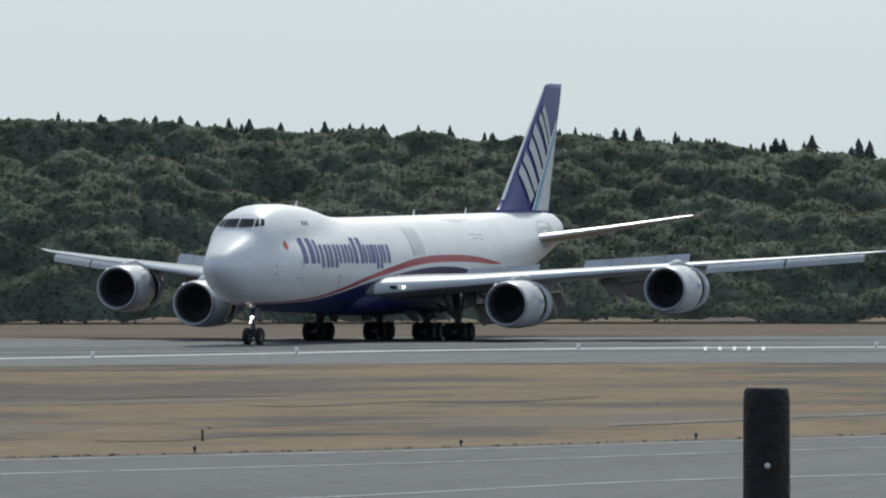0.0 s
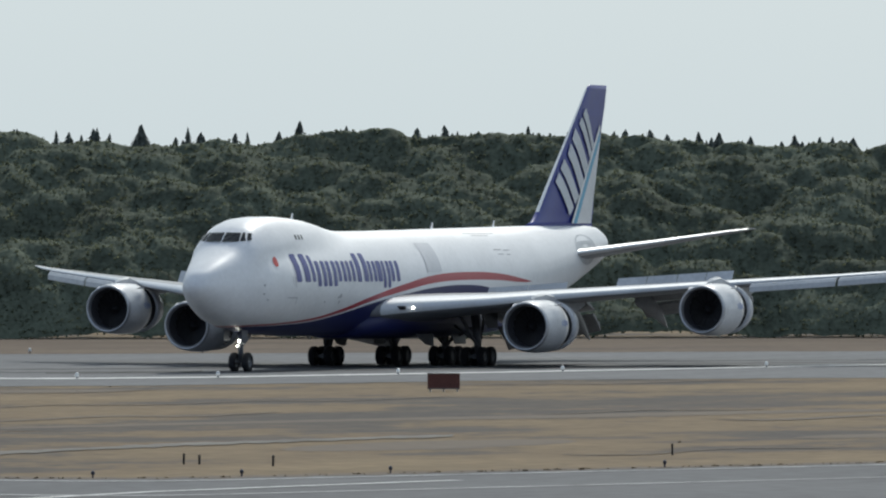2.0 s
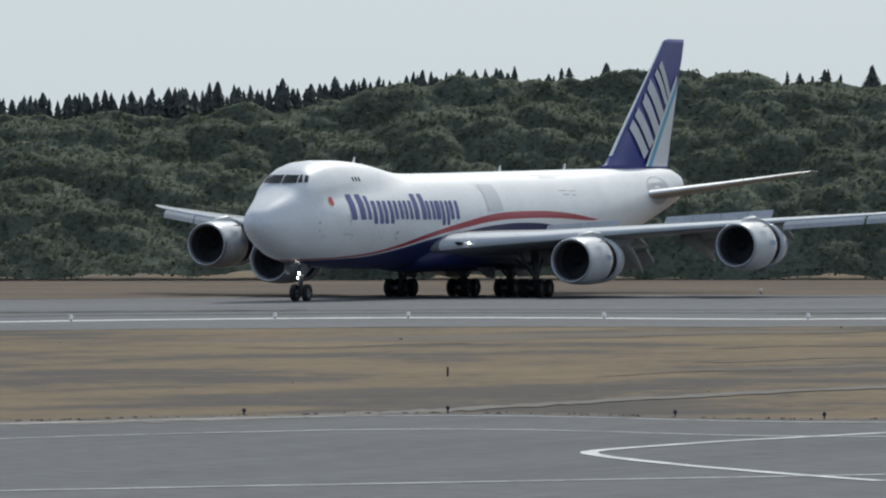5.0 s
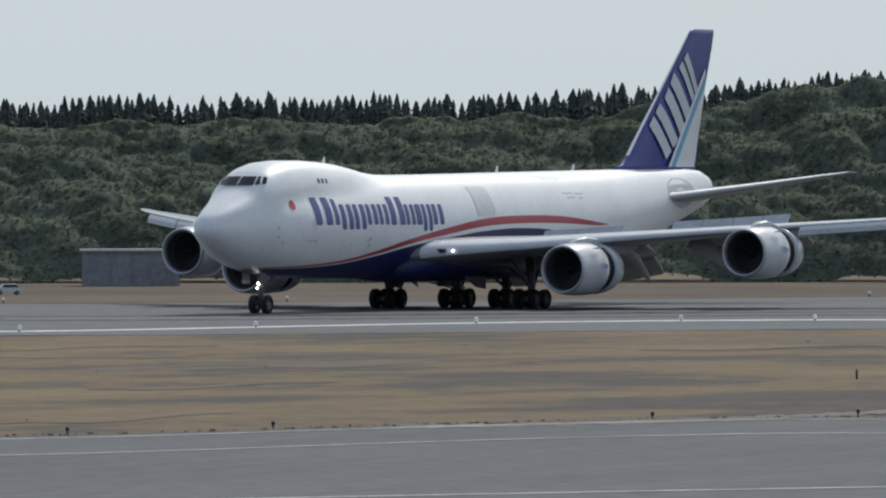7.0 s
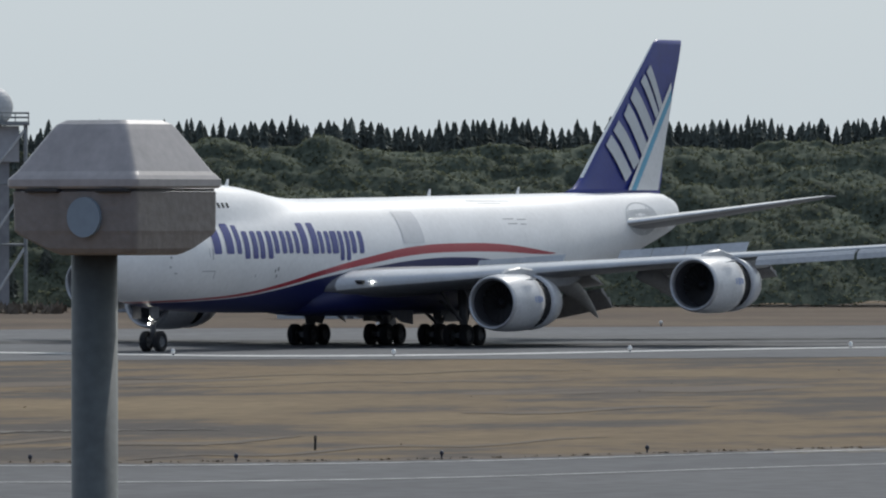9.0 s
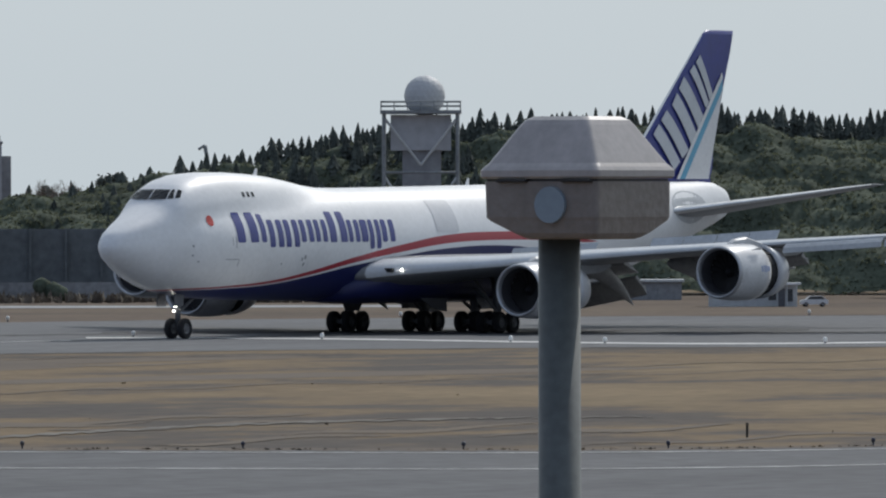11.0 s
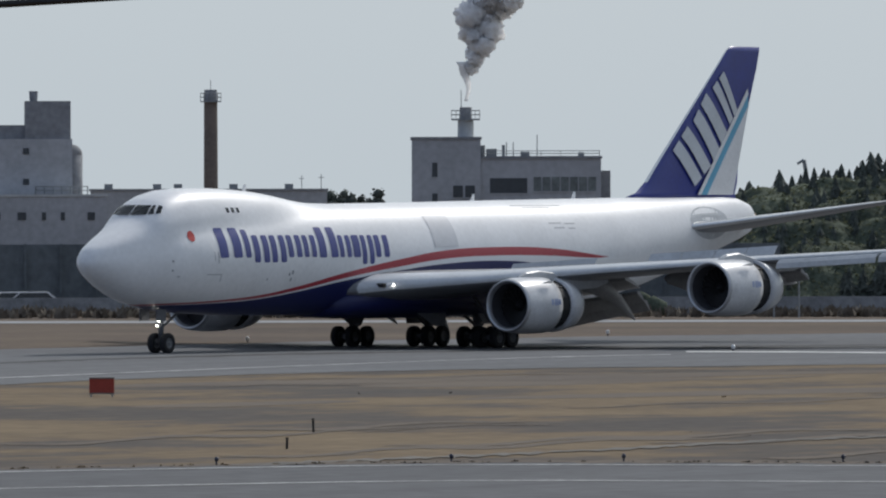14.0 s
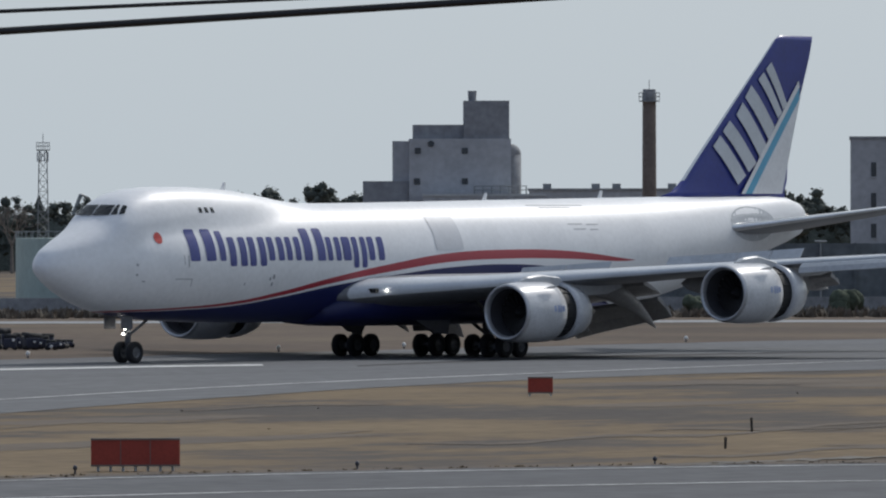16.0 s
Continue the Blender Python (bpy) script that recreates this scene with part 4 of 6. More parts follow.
LEAF_THIN.node_tree.links.new(LEAF_THIN.node_tree.nodes["Principled BSDF"].outputs[0], leaf_mix.inputs[1])
LEAF_THIN.node_tree.links.new(through_leaf.outputs[0], leaf_mix.inputs[2])
LEAF_THIN.node_tree.links.new(leaf_mix.outputs[0], LEAF_THIN.node_tree.nodes["Material Output"].inputs[0])
LEAF_DARK = material("conifer_needles", (0.105, 0.12, 0.105), 0.85, vary=0.3, scale=0.3, fine=3, spec=0.2)
BARK = material("bark", (0.10, 0.085, 0.07), 0.9, vary=0.2)
CONCRETE = material("grey_concrete", (0.47, 0.48, 0.50), 0.85, vary=0.12, scale=0.12, fine=1.2)
CONCRETE_DARK = material("dark_concrete", (0.31, 0.32, 0.34), 0.85, vary=0.15, scale=0.15, fine=1.2)
STEEL = material("painted_steel", (0.30, 0.32, 0.33), 0.55, 0.2, vary=0.15, scale=0.5, fine=4)
PALE_PANEL = material("pale_wall_panel", (0.58, 0.60, 0.60), 0.7, vary=0.08, scale=0.3, fine=3)
BRICK_RED = material("brown_chimney_shell", (0.20, 0.165, 0.145), 0.85, vary=0.15, scale=0.3, fine=2)
WINDOW = material("dark_window_glass", (0.07, 0.078, 0.085), 0.15, vary=0.1)
# pale green-grey base colour paints the reflection in the hall panes
WINDOW_PALE = material("painted_reflection_glass", (0.20, 0.225, 0.22), 0.2, vary=0.25, scale=0.6, fine=2)
DOME = material("radome_panel", (0.55, 0.56, 0.57), 0.6, vary=0.06, scale=0.5, fine=4)
TANK = material("pale_green_tank", (0.42, 0.52, 0.48), 0.6, vary=0.08, scale=0.2, fine=2)
FENCE = material("weathered_fence", (0.30, 0.31, 0.32), 0.8, vary=0.2, scale=0.2, fine=2)
TWIG = material("grey_twigs", (0.24, 0.21, 0.18), 0.9, vary=0.2)
SCRUB = material("dry_scrub_stems", (0.19, 0.16, 0.125), 0.95, vary=0.3, scale=0.2, fine=2)
BARRIER = material("dark_green_barrier", (0.15, 0.17, 0.18), 0.8, vary=0.2, scale=0.1, fine=1.5)
SIGN_RED = material("red_sign_face", (0.36, 0.05, 0.03), 0.6, vary=0.12, scale=1.2, fine=9)
# darker copy of the red sign face, backlit shade put into the colour
SIGN_BACKLIT = material("backlit_red_sign_face", (0.13, 0.045, 0.034), 0.7, vary=0.2, scale=1.2, fine=9)
WOOD_DARK = material("creosoted_wood", (0.018, 0.017, 0.017), 0.75, vary=0.3, scale=6, fine=40, bump=0.3)
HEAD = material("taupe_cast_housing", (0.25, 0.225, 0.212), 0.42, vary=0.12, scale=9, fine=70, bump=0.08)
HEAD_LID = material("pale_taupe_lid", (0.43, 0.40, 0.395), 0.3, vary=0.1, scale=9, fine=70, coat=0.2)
HEAD_GREY = material("grey_green_pole_paint", (0.11, 0.125, 0.125), 0.5, vary=0.15, scale=8, fine=60)
LENS = material("blue_grey_lens", (0.26, 0.33, 0.40), 0.3, vary=0.05, scale=20, fine=90)
CABLE = material("black_cable_sheath", (0.02, 0.02, 0.022), 0.5, vary=0.2, scale=4, fine=40)
WHITE_BODY = material("white_vehicle_paint", (0.75, 0.76, 0.77), 0.35, vary=0.05)
LAMP_WHITE = material("white_lamp_glass", (0.8, 0.8, 0.78), 0.3, vary=0.05)
LAMP_BLUE = material("dark_lamp_housing", (0.03, 0.035, 0.06), 0.4, vary=0.1)
TREETOP = ((55, -0.2), (56.4, 0.02), (57.2, 0.14), (57.9, 0.28), (58.4, 0.40), (58.9, 0.45), (59.4, 0.51), (60.5, 0.55), (62, 0.53), (63.3, 0.53), (65, 0.56), (66.2, 0.63), (67.2, 0.68), (68.3, 0.69), (70, 0.67), (72, 0.67), (73.2, 0.63), (75, 0.57), (76, 0.55), (77.4, 0.46), (81, 0.38))


def lump(seed, sub=2):
    """An uneven crown of about one metre's radius."""
    bm = bmesh.new()
    bmesh.ops.create_icosphere(bm, subdivisions=sub, radius=1)
    o = Vector((seed * 7.3, seed * 3.1, 0))
    for v in bm.verts:
        d = v.co.normalized()
        n = 0.28 * noise.noise(d * 2.2 + o) + 0.24 * noise.noise(d * 5.0 + o) + 0.17 * noise.noise(d * 11.0 + o)
        v.co = d * (0.9 + n)
    vs = np.array([v.co[:] for v in bm.verts])
    bm.verts.index_update()
    fs = np.array([[v.index for v in f.verts] for f in bm.faces])
    bm.free()
    return vs, fs


def spire(seed):
    """A slim conifer one metre high, of ragged tiers."""
    rnd = random.Random(seed)
    vs, fs = [], []
    tiers = 13
    for k in range(tiers):
        u = k / tiers
        z0, r0 = u * 0.95, 0.25 * (1 - u ** 1.5) * rnd.uniform(0.75, 1.12) + 0.015
        n = 14
        tip = len(vs)
        vs.append((rnd.uniform(-0.02, 0.02), rnd.uniform(-0.02, 0.02), min(1.0, z0 + 0.2)))
        for j in range(n):
            a = 2 * math.pi * (j + rnd.uniform(-0.3, 0.3)) / n
            r = r0 * (rnd.uniform(0.85, 1.2) if j % 2 else rnd.uniform(0.4, 0.75))
            vs.append((r * math.cos(a), r * math.sin(a), z0 + (rnd.uniform(-0.04, 0.02) if j % 2 else rnd.uniform(0.02, 0.08))))
        for j in range(n):
            fs.append((tip, tip + 1 + j, tip + 1 + (j + 1) % n))
    return np.array(vs), np.array(fs)


def gather(name, items, shapes, mat, label, category, smooth=True):
    """One object of very many pieces: items are shape number, place, sizes and turn."""
    allv, allf, base = [], [], 0
    for k, p, s, a in items:
        v, f = shapes[k]
        c, q = math.cos(a), math.sin(a)
        w = v * np.array(s)
        w = np.stack([w[:, 0] * c - w[:, 1] * q, w[:, 0] * q + w[:, 1] * c, w[:, 2]], 1) + np.array(p)
        allv.append(w)
        allf.append(f + base)
        base += len(v)
    me = bpy.data.meshes.new(name)
    V, Fc = np.concatenate(allv), np.concatenate(allf)
    me.from_pydata(V.tolist(), [], Fc.tolist())
    me.materials.append(mat)
    if smooth:
        me.polygons.foreach_set("use_smooth", [True] * len(me.polygons))
    me.update()
    return tagged(new(name, me), label, category, kind="stuff")


def billow(p, size):
    """Rounded swellings about as wide as size."""
    d = noise.voronoi(p / size)[0][0]
    return 0.75 - d * d


def build_woods():
    rnd = random.Random(11)
    # the closed canopy: one uneven sheet of rounded crowns up the bank
    cols, rows, a0, a1 = 1500, 84, 56.0, 80.6
    vs, fs = [], []
    for i in range(cols + 1):
        a = a0 + (a1 - a0) * i / cols
        top = rise(798, table(TREETOP, a)) - (0.9 + 1.6 * max(0.0, min(1.0, a - 57.4, 67.0 - a)))
        for j in range(rows + 1):
            u = j / rows * 1.12
            lift = min(1.0, u) ** 0.85
            p = spot(a, 768 + 26 * u, top * lift - (0.0 if u < 1 else (u - 1) * 30))
            q = Vector((p.x, p.y, p.z * 1.25))
            swell = 1.1 * noise.noise(q / 9.0) + 2.1 * billow(q, 4.2) * (0.7 + 0.6 * noise.noise(q / 6.0)) + 0.6 * billow(q + Vector((3, 9, 1)), 1.7) + 0.14 * noise.noise(q * 1.9)
            out = Vector((-math.sin(radians(a)) * 0.6, -math.cos(radians(a)) * 0.6, 0.8))
            vs.append(p + out * swell * min(1.0, 0.45 + 2 * u))
            if i and j:
                k = len(vs) - 1
                fs.append((k - rows - 2, k - rows - 1, k, k - 1))
    tagged(mesh_part("woodland_canopy", vs, fs, LEAF, smooth=True), "dense olive green broadleaf woodland on a bank", "woodland", kind="stuff")
    tuft = (np.array([(-1, 0, -0.4), (0.9, 0.3, -0.6), (0.2, -0.5, 0.9), (-0.6, 0.7, 0.5), (0.8, -0.8, 0.2)]), np.array([(0, 1, 2), (0, 3, 2), (1, 4, 2)]))
    turned = [(np.array([Matrix.Rotation(k * 1.1, 3, "X") @ Matrix.Rotation(k * 0.7, 3, "Y") @ Vector(v) for v in tuft[0]]), tuft[1]) for k in range(3)]
    leaves = []
    for _ in range(80000):
        p = vs[rnd.randrange(len(vs))] + Vector((rnd.uniform(-0.15, 0.15), rnd.uniform(-0.15, 0.15), rnd.uniform(-0.1, 0.1)))
        leaves.append((rnd.randrange(3), p[:], (rnd.uniform(0.08, 0.2),) * 3, rnd.uniform(0, 6.28)))
    gather("woodland_leaves", leaves, turned, LEAF_THIN, "loose olive green leaf tufts of the woodland", "foliage", smooth=False)
    spires = []
    a = 57.0
    while a < 80.5:
        dense = 57.5 < a < 67.3
        top = rise(800, table(TREETOP, a))
        h = rnd.uniform(2.6, 5.4) if dense else rnd.uniform(1.6, 3.2)
        if not dense and rnd.random() < 0.12:
            h *= 1.5
        wide = rnd.uniform(0.8, 1.5) if dense else rnd.uniform(0.9, 1.9)
        p = spot(a, 798 + rnd.uniform(-3, 5), top + rnd.uniform(-0.9, 0.25) - h * (0.85 if dense else 0.7))
        spires.append((rnd.randrange(12), p[:], (h * wide, h * wide, h), rnd.uniform(0, 6.28)))
        a += rnd.uniform(0.015, 0.06) if dense else rnd.choice((0.02, 0.03, 0.05, 0.08, 0.2))
    # conifers down the near end of the bank
    for _ in range(230):
        a = 56.5 + 2.9 * rnd.random() ** 0.8
        u = rnd.uniform(0.05, 1.0)
        h = rnd.uniform(2.4, 4.6)
        z = (rise(798, table(TREETOP, a)) - 0.9) * u ** 0.85
        spires.append((rnd.randrange(12), spot(a, 767 + 26 * u, max(0.0, z + 1.2 - h))[:], (h * rnd.uniform(0.9, 1.5),) * 2 + (h,), rnd.uniform(0, 6.28)))
    gather("skyline_conifers", spires, [spire(k) for k in range(12)], LEAF_DARK, "ragged row of dark slim conifers on the skyline", "conifers", smooth=False)
    # the far line of mixed trees
    back, tufts, tall = [], [], []
    for i in range(330):
        a = rnd.uniform(46, 58.6)
        hill = 0.02 + 0.07 * max(0.0, math.sin(a * 2.1)) + (0.06 if a > 56.6 else 0) + (0.05 if a < 52 else 0)
        top = rise(1330, hill) * rnd.uniform(0.72, 1.08)
        base = spot(a, 1330 + rnd.uniform(-18, 18), 0)
        if rnd.random() < 0.22:
            h = rnd.uniform(4.5, 7.5)
            tall.append((rnd.randrange(12), (base.x, base.y, top + 1.0 - h), (h * rnd.uniform(0.9, 1.5),) * 2 + (h,), rnd.uniform(0, 6.28)))
            continue
        r = rnd.uniform(1.1, 2.3)
        for _ in range(13):
            q = Vector((rnd.gauss(0, 0.5), rnd.gauss(0, 0.5), rnd.gauss(0, 0.42))) * r
            s = r * rnd.uniform(0.25, 0.5)
            c = Vector((base.x, base.y, top - r * 0.9)) + q
            back.append((rnd.randrange(8), c[:], (s, s, s * rnd.uniform(0.7, 1.0)), rnd.uniform(0, 6.28)))
            for _ in range(16):
                w = c + Vector((rnd.gauss(0, 1), rnd.gauss(0, 1), rnd.gauss(0, 1) + 0.3)).normalized() * s * rnd.uniform(0.8, 1.3)
                tufts.append((rnd.randrange(3), w[:], (rnd.uniform(0.1, 0.26),) * 3, rnd.uniform(0, 6.28)))
    gather("distant_trees", back, [lump(k, 2) for k in range(8)], LEAF_DARK, "low line of distant dark trees", "trees")
    gather("distant_leaves", tufts, turned, LEAF_DARK, "loose leaf tufts of the distant trees", "foliage", smooth=False)
    gather("distant_conifers", tall, [spire(k) for k in range(12)], LEAF_DARK, "dark conifers among the distant trees", "conifers", smooth=False)
    bm = bmesh.new()
    cols = []
    for i in range(61):
        a = 45 + 13.4 * i / 60
        cols.append([spot(a, 1335, 0), spot(a, 1340, rise(1330, 0.0)), spot(a, 1360, 0)])
    loft(bm, cols, False, False)
    tagged(part("distant_bank", bm, LEAF_DARK), "dark bank under the distant trees", "bank", kind="structure")


def frame_at(azimuth, distance):
    """A pose on the ground whose x runs to the right as seen from the mound and whose y runs away."""
    return Matrix.Translation(spot(azimuth, distance)) @ Matrix.Rotation(-radians(azimuth), 4, "Z")


def windows(parent, x0, x1, z0, z1, nx, nz, y, w, h, mat=None):
    for i in range(nx):
        for j in range(nz):
            cx = x0 + (x1 - x0) * (i + 0.5) / nx
            cz = z0 + (z1 - z0) * (j + 0.5) / nz
            bm = bmesh.new()
            box(bm, (cx - w / 2, y - 0.06, cz - h / 2), (cx + w / 2, y + 0.1, cz + h / 2))
            win = part("window", bm, mat or WINDOW, parent, "dark window")
            bm = bmesh.new()
            box(bm, (cx - w / 2 - 0.1, y - 0.14, cz - h / 2 - 0.16), (cx + w / 2 + 0.1, y, cz - h / 2 - 0.02))
            part("sill", bm, CONCRETE, win)


def block_part(name, parent, lo, hi, mat, label="", bevel=0.0):
    bm = bmesh.new()
    box(bm, lo, hi, bevel=bevel)
    return part(name, bm, mat, parent, label)


def railing(parent, x0, x1, y0, y1, z, h=1.1):
    for a, b in (((x0, y0), (x1, y0)), ((x0, y1), (x1, y1)), ((x0, y0), (x0, y1)), ((x1, y0), (x1, y1))):
        bm = bmesh.new()
        for k in (0.5, 1.0):
            rod(bm, (*a, z + h * k), (*b, z + h * k), 0.05, n=6)
        for k in range(7):
            x, y = a[0] + (b[0] - a[0]) * k / 6, a[1] + (b[1] - a[1]) * k / 6
            rod(bm, (x, y, z), (x, y, z + h), 0.04, n=6)
        part("railing", bm, STEEL, parent, "thin steel guard rail")


def build_plant():
    """The incineration plant with its short stack."""
    D = 1200.0
    k = math.radians(1) * D
    o = tagged(new("plant_building"), "grey concrete incineration plant block with a short stack", "building")
    o.matrix_world = frame_at(55.15, D)
    top, low = rise(D, 0.475), rise(D, 0.352)
    w1, w2 = 0.44 * k, 1.21 * k
    wall = block_part("wall", o, (0, 0, 0), (w1, 16, top), CONCRETE, "tall plain grey concrete block")
    block_part("parapet", o, (-0.15, -0.15, top), (w1 + 0.15, 16, top + 0.35), CONCRETE_DARK)
    hall = block_part("wall", o, (w1 + 0.02, 0.6, 0), (w2, 18, low), CONCRETE, "lower grey concrete wing")
    block_part("roof", o, (w1 + 0.03, 0.4, low), (w2 + 0.15, 18.2, low + 0.35), CONCRETE_DARK)
    block_part("wall", o, (w2 + 0.02, 3, 0), (w2 + 1.3, 18, low - 1.6), CONCRETE_DARK, "dark end bay")
    windows(wall, 2.4, 3.8, 4, top - 2, 1, 3, 0.0, 0.7, 1.9)
    windows(wall, 5.4, 8.6, 4, top - 4.5, 2, 2, 0.0, 1.3, 1.6)
    windows(hall, w1 + 1.0, w1 + 6.5, low - 5.0, low - 2.2, 1, 1, 0.6, 5.0, 2.0)
    windows(hall, w1 + 7, w2 - 0.6, low - 4.6, low - 2.2, 7, 1, 0.6, 1.05, 1.9, WINDOW_PALE)
    for x0, x1, hh in ((w1 + 0.8, w1 + 2.2, 1.0), (w1 + 2.9, w1 + 3.3, 1.5), (w1 + 5.4, w1 + 6.6, 0.6), (w2 - 3.0, w2 - 2.2, 0.5)):
        block_part("roof_unit", o, (x0, 4, low + 0.35), (x1, 5.5, low + 0.35 + hh), STEEL, "small grey roof unit")
    railing(o, w1 + 0.3, w2 - 0.2, 0.9, 1.4, low + 0.35, 0.7)
    for x in (w1 + 3.5, w1 + 4.4, w1 + 7.6):
        bm = bmesh.new()
        rod(bm, (x, 3, low), (x, 3, low + (3.2 if x > w1 + 7 else 2.2)), 0.07, n=6)
        part("aerial", bm, STEEL, o)
    block_part("roof_plant", o, (w1 - 2.0, 2, low), (w1 + 0.6, 5, low + 1.8), STEEL, "roof machinery")
    st = tagged(new("plant_stack"), "short round concrete stack with gallery on the roof", "chimney")
    st.matrix_world = frame_at(55.495, D + 6)
    tip = rise(D, 0.684)
    bm = bmesh.new()
    rod(bm, (0, 0, top - 2), (0, 0, tip - 1.6), 1.15, 1.05, 20)
    part("shaft", bm, PALE_PANEL, st, smooth=False)
    bm = bmesh.new()
    rod(bm, (0, 0, tip - 1.6), (0, 0, tip), 0.85, 0.8, 20)
    part("cap", bm, CONCRETE_DARK, st, "dark stack cap")
    block_part("gallery", st, (-1.9, -1.9, tip - 1.75), (1.9, 1.9, tip - 1.55), STEEL)
    railing(st, -1.9, 1.9, -1.9, 1.9, tip - 1.55)
    bm = bmesh.new()
    rod(bm, (-0.6, 0, tip), (-0.6, 0, tip + 2.3), 0.06, n=6)
    part("lightning_rod", bm, STEEL, st)


def build_steam():
    """The plume over the stack: rigid overlapping puffs that rise."""
    m = material("steam", (0.95, 0.955, 0.96), 1.0, vary=0.02, scale=0.5, fine=1.5, spec=0.0)
    b = m.node_tree.nodes["Principled BSDF"]
    b.inputs["Subsurface Weight"].default_value, b.inputs["Subsurface Scale"].default_value = 1.0, 6.0
    b.inputs["Subsurface Radius"].default_value = (1.0, 1.0, 1.0)
    rnd = random.Random(3)
    root = tagged(new("steam_plume"), "grey white steam drifting up from the stack", "steam")
    shapes = [lump(k + 20, 4) for k in range(6)]
    for i in range(64):
        u = (i + 0.5) / 64
        el = 0.90 + 0.95 * u + rnd.uniform(-0.03, 0.03)
        az = 55.52 + 0.30 * u + rnd.uniform(-0.5, 0.5) * (0.06 + 0.5 * u)
        s = rnd.uniform(1.2, 2.1) * (0.75 + 1.15 * u)
        puff = gather("puff", [(rnd.randrange(6), spot(az, 1206 + rnd.uniform(-2, 2), rise(1206, el))[:], (s, s, s * 0.9), rnd.uniform(0, 6))], shapes, m, "", "")
        puff.parent = root
        del puff["kind"]
    # the thin wisp out of the stack
    bm = bmesh.new()
    rings = []
    for k in range(13):
        u = k / 12
        c = spot(55.495 + 0.015 * math.sin(u * 5), 1206, rise(1206, 0.68 + 0.25 * u))
        rings.append([c + (0.22 + 0.75 * u * u) * (1 + 0.2 * math.sin(3 * a + k)) * Vector((math.cos(a), math.sin(a), 0)) for a in [2 * math.pi * j / 12 for j in range(12)]])
    loft(bm, rings)
    part("wisp", bm, m, root, smooth=True)
    return root


def build_works():
    """The stepped works building, the tall chimney and the long hall."""
    D = 1250.0
    k = math.radians(1) * D
    az0 = 51.93
    X = lambda a: (a - az0) * k
    o = tagged(new("works_building"), "stepped grey concrete works building with round and square windows", "building")
    o.matrix_world = frame_at(az0, D)
    zs = [rise(D, e) for e in (0.06, 0.212, 0.482, 0.572, 0.725)]
    block_part("wall", o, (X(51.93), 0, 0), (X(53.05), 14, zs[0]), CONCRETE, "low wide base")
    block_part("wall", o, (X(52.04), 0.5, 0), (X(52.34), 12, zs[1]), CONCRETE_DARK, "dark annex")
    main = block_part("wall", o, (X(52.335), -0.3, 0), (X(52.985), 12, zs[2]), CONCRETE, "tall concrete front")
    block_part("wall", o, (X(52.23), 1.5, 0), (X(52.34), 9, zs[2] - 0.3), CONCRETE, "stair bay")
    block_part("roof_block", o, (X(52.36), 1, zs[2]), (X(52.70), 10, zs[3]), CONCRETE_DARK, "dark louvred roof storey")
    block_part("roof_block", o, (X(52.685), 0.2, zs[2]), (X(52.975), 9, zs[4]), CONCRETE_DARK, "roof tower")
    bm = bmesh.new()
    rod(bm, (X(52.74), 3, zs[4]), (X(52.74), 3, zs[4] + 1.4), 0.55, 0.65, 14)
    part("vent", bm, CONCRETE_DARK, o, "roof vent")
    bm = bmesh.new()
    rod(bm, (X(52.985), 4, 6), (X(52.985), 4, zs[2] - 2.2), 1.5, 1.5, 24)
    bmesh.ops.create_uvsphere(bm, u_segments=24, v_segments=10, radius=1.5, matrix=Matrix.Translation((X(52.985), 4, zs[2] - 2.2)))
    part("silo", bm, CONCRETE_DARK, o, "rounded grey silo on the corner", smooth=True)
    for a, e in ((52.39, 0.405), (52.69, 0.405), (52.385, 0.21), (52.69, 0.21), (52.4, -0.02), (52.445, -0.02)):
        block_part("window", main, (X(a) - 0.42, -0.42, rise(D, e) - 0.42), (X(a) + 0.42, -0.2, rise(D, e) + 0.42), WINDOW, "square dark window")
    bm = bmesh.new()
    rod(bm, (X(52.475), -0.45, rise(D, 0.45)), (X(52.475), -0.2, rise(D, 0.45)), 0.45, n=18)
    part("window", bm, WINDOW, main, "round dark window")
    low = block_part("wall", o, (X(52.42), -5, 0), (X(53.2), -0.4, rise(D, 0.115)), CONCRETE, "low pale front block with small windows")
    block_part("parapet", low, (X(52.42) - 0.1, -5.15, rise(D, 0.115)), (X(53.2) + 0.1, -0.5, rise(D, 0.115) + 0.3), PALE_PANEL)
    for a, hw in ((52.5, 0.5), (52.66, 0.6), (52.8, 0.28), (52.92, 0.28), (53.1, 0.5)):
        block_part("window", low, (X(a) - hw, -5.08, rise(D, -0.035)), (X(a) + hw, -4.9, rise(D, 0.015)), WINDOW, "small dark window")
    railing(o, X(52.75), X(53.08), -4.4, -0.6, rise(D, 0.115) + 0.3, 1.1)
    c = tagged(new("works_chimney"), "tall slim brown chimney with a steel gallery", "chimney")
    c.matrix_world = frame_at(53.868, D + 20)
    tip = rise(D + 20, 0.795)
    bm = bmesh.new()
    rod(bm, (0, 0, 0), (0, 0, tip - 1.6), 1.05, 0.95, 24)
    part("shaft", bm, BRICK_RED, c, "brown ribbed chimney shaft")
    bm = bmesh.new()
    rod(bm, (0, 0, tip - 1.6), (0, 0, tip), 0.95, 0.9, 24)
    part("cap", bm, CONCRETE_DARK, c, "dark top ring")
    block_part("gallery", c, (-1.45, -1.45, tip - 1.75), (1.45, 1.45, tip - 1.6), STEEL)
    railing(c, -1.45, 1.45, -1.45, 1.45, tip - 1.6)
    bm = bmesh.new()
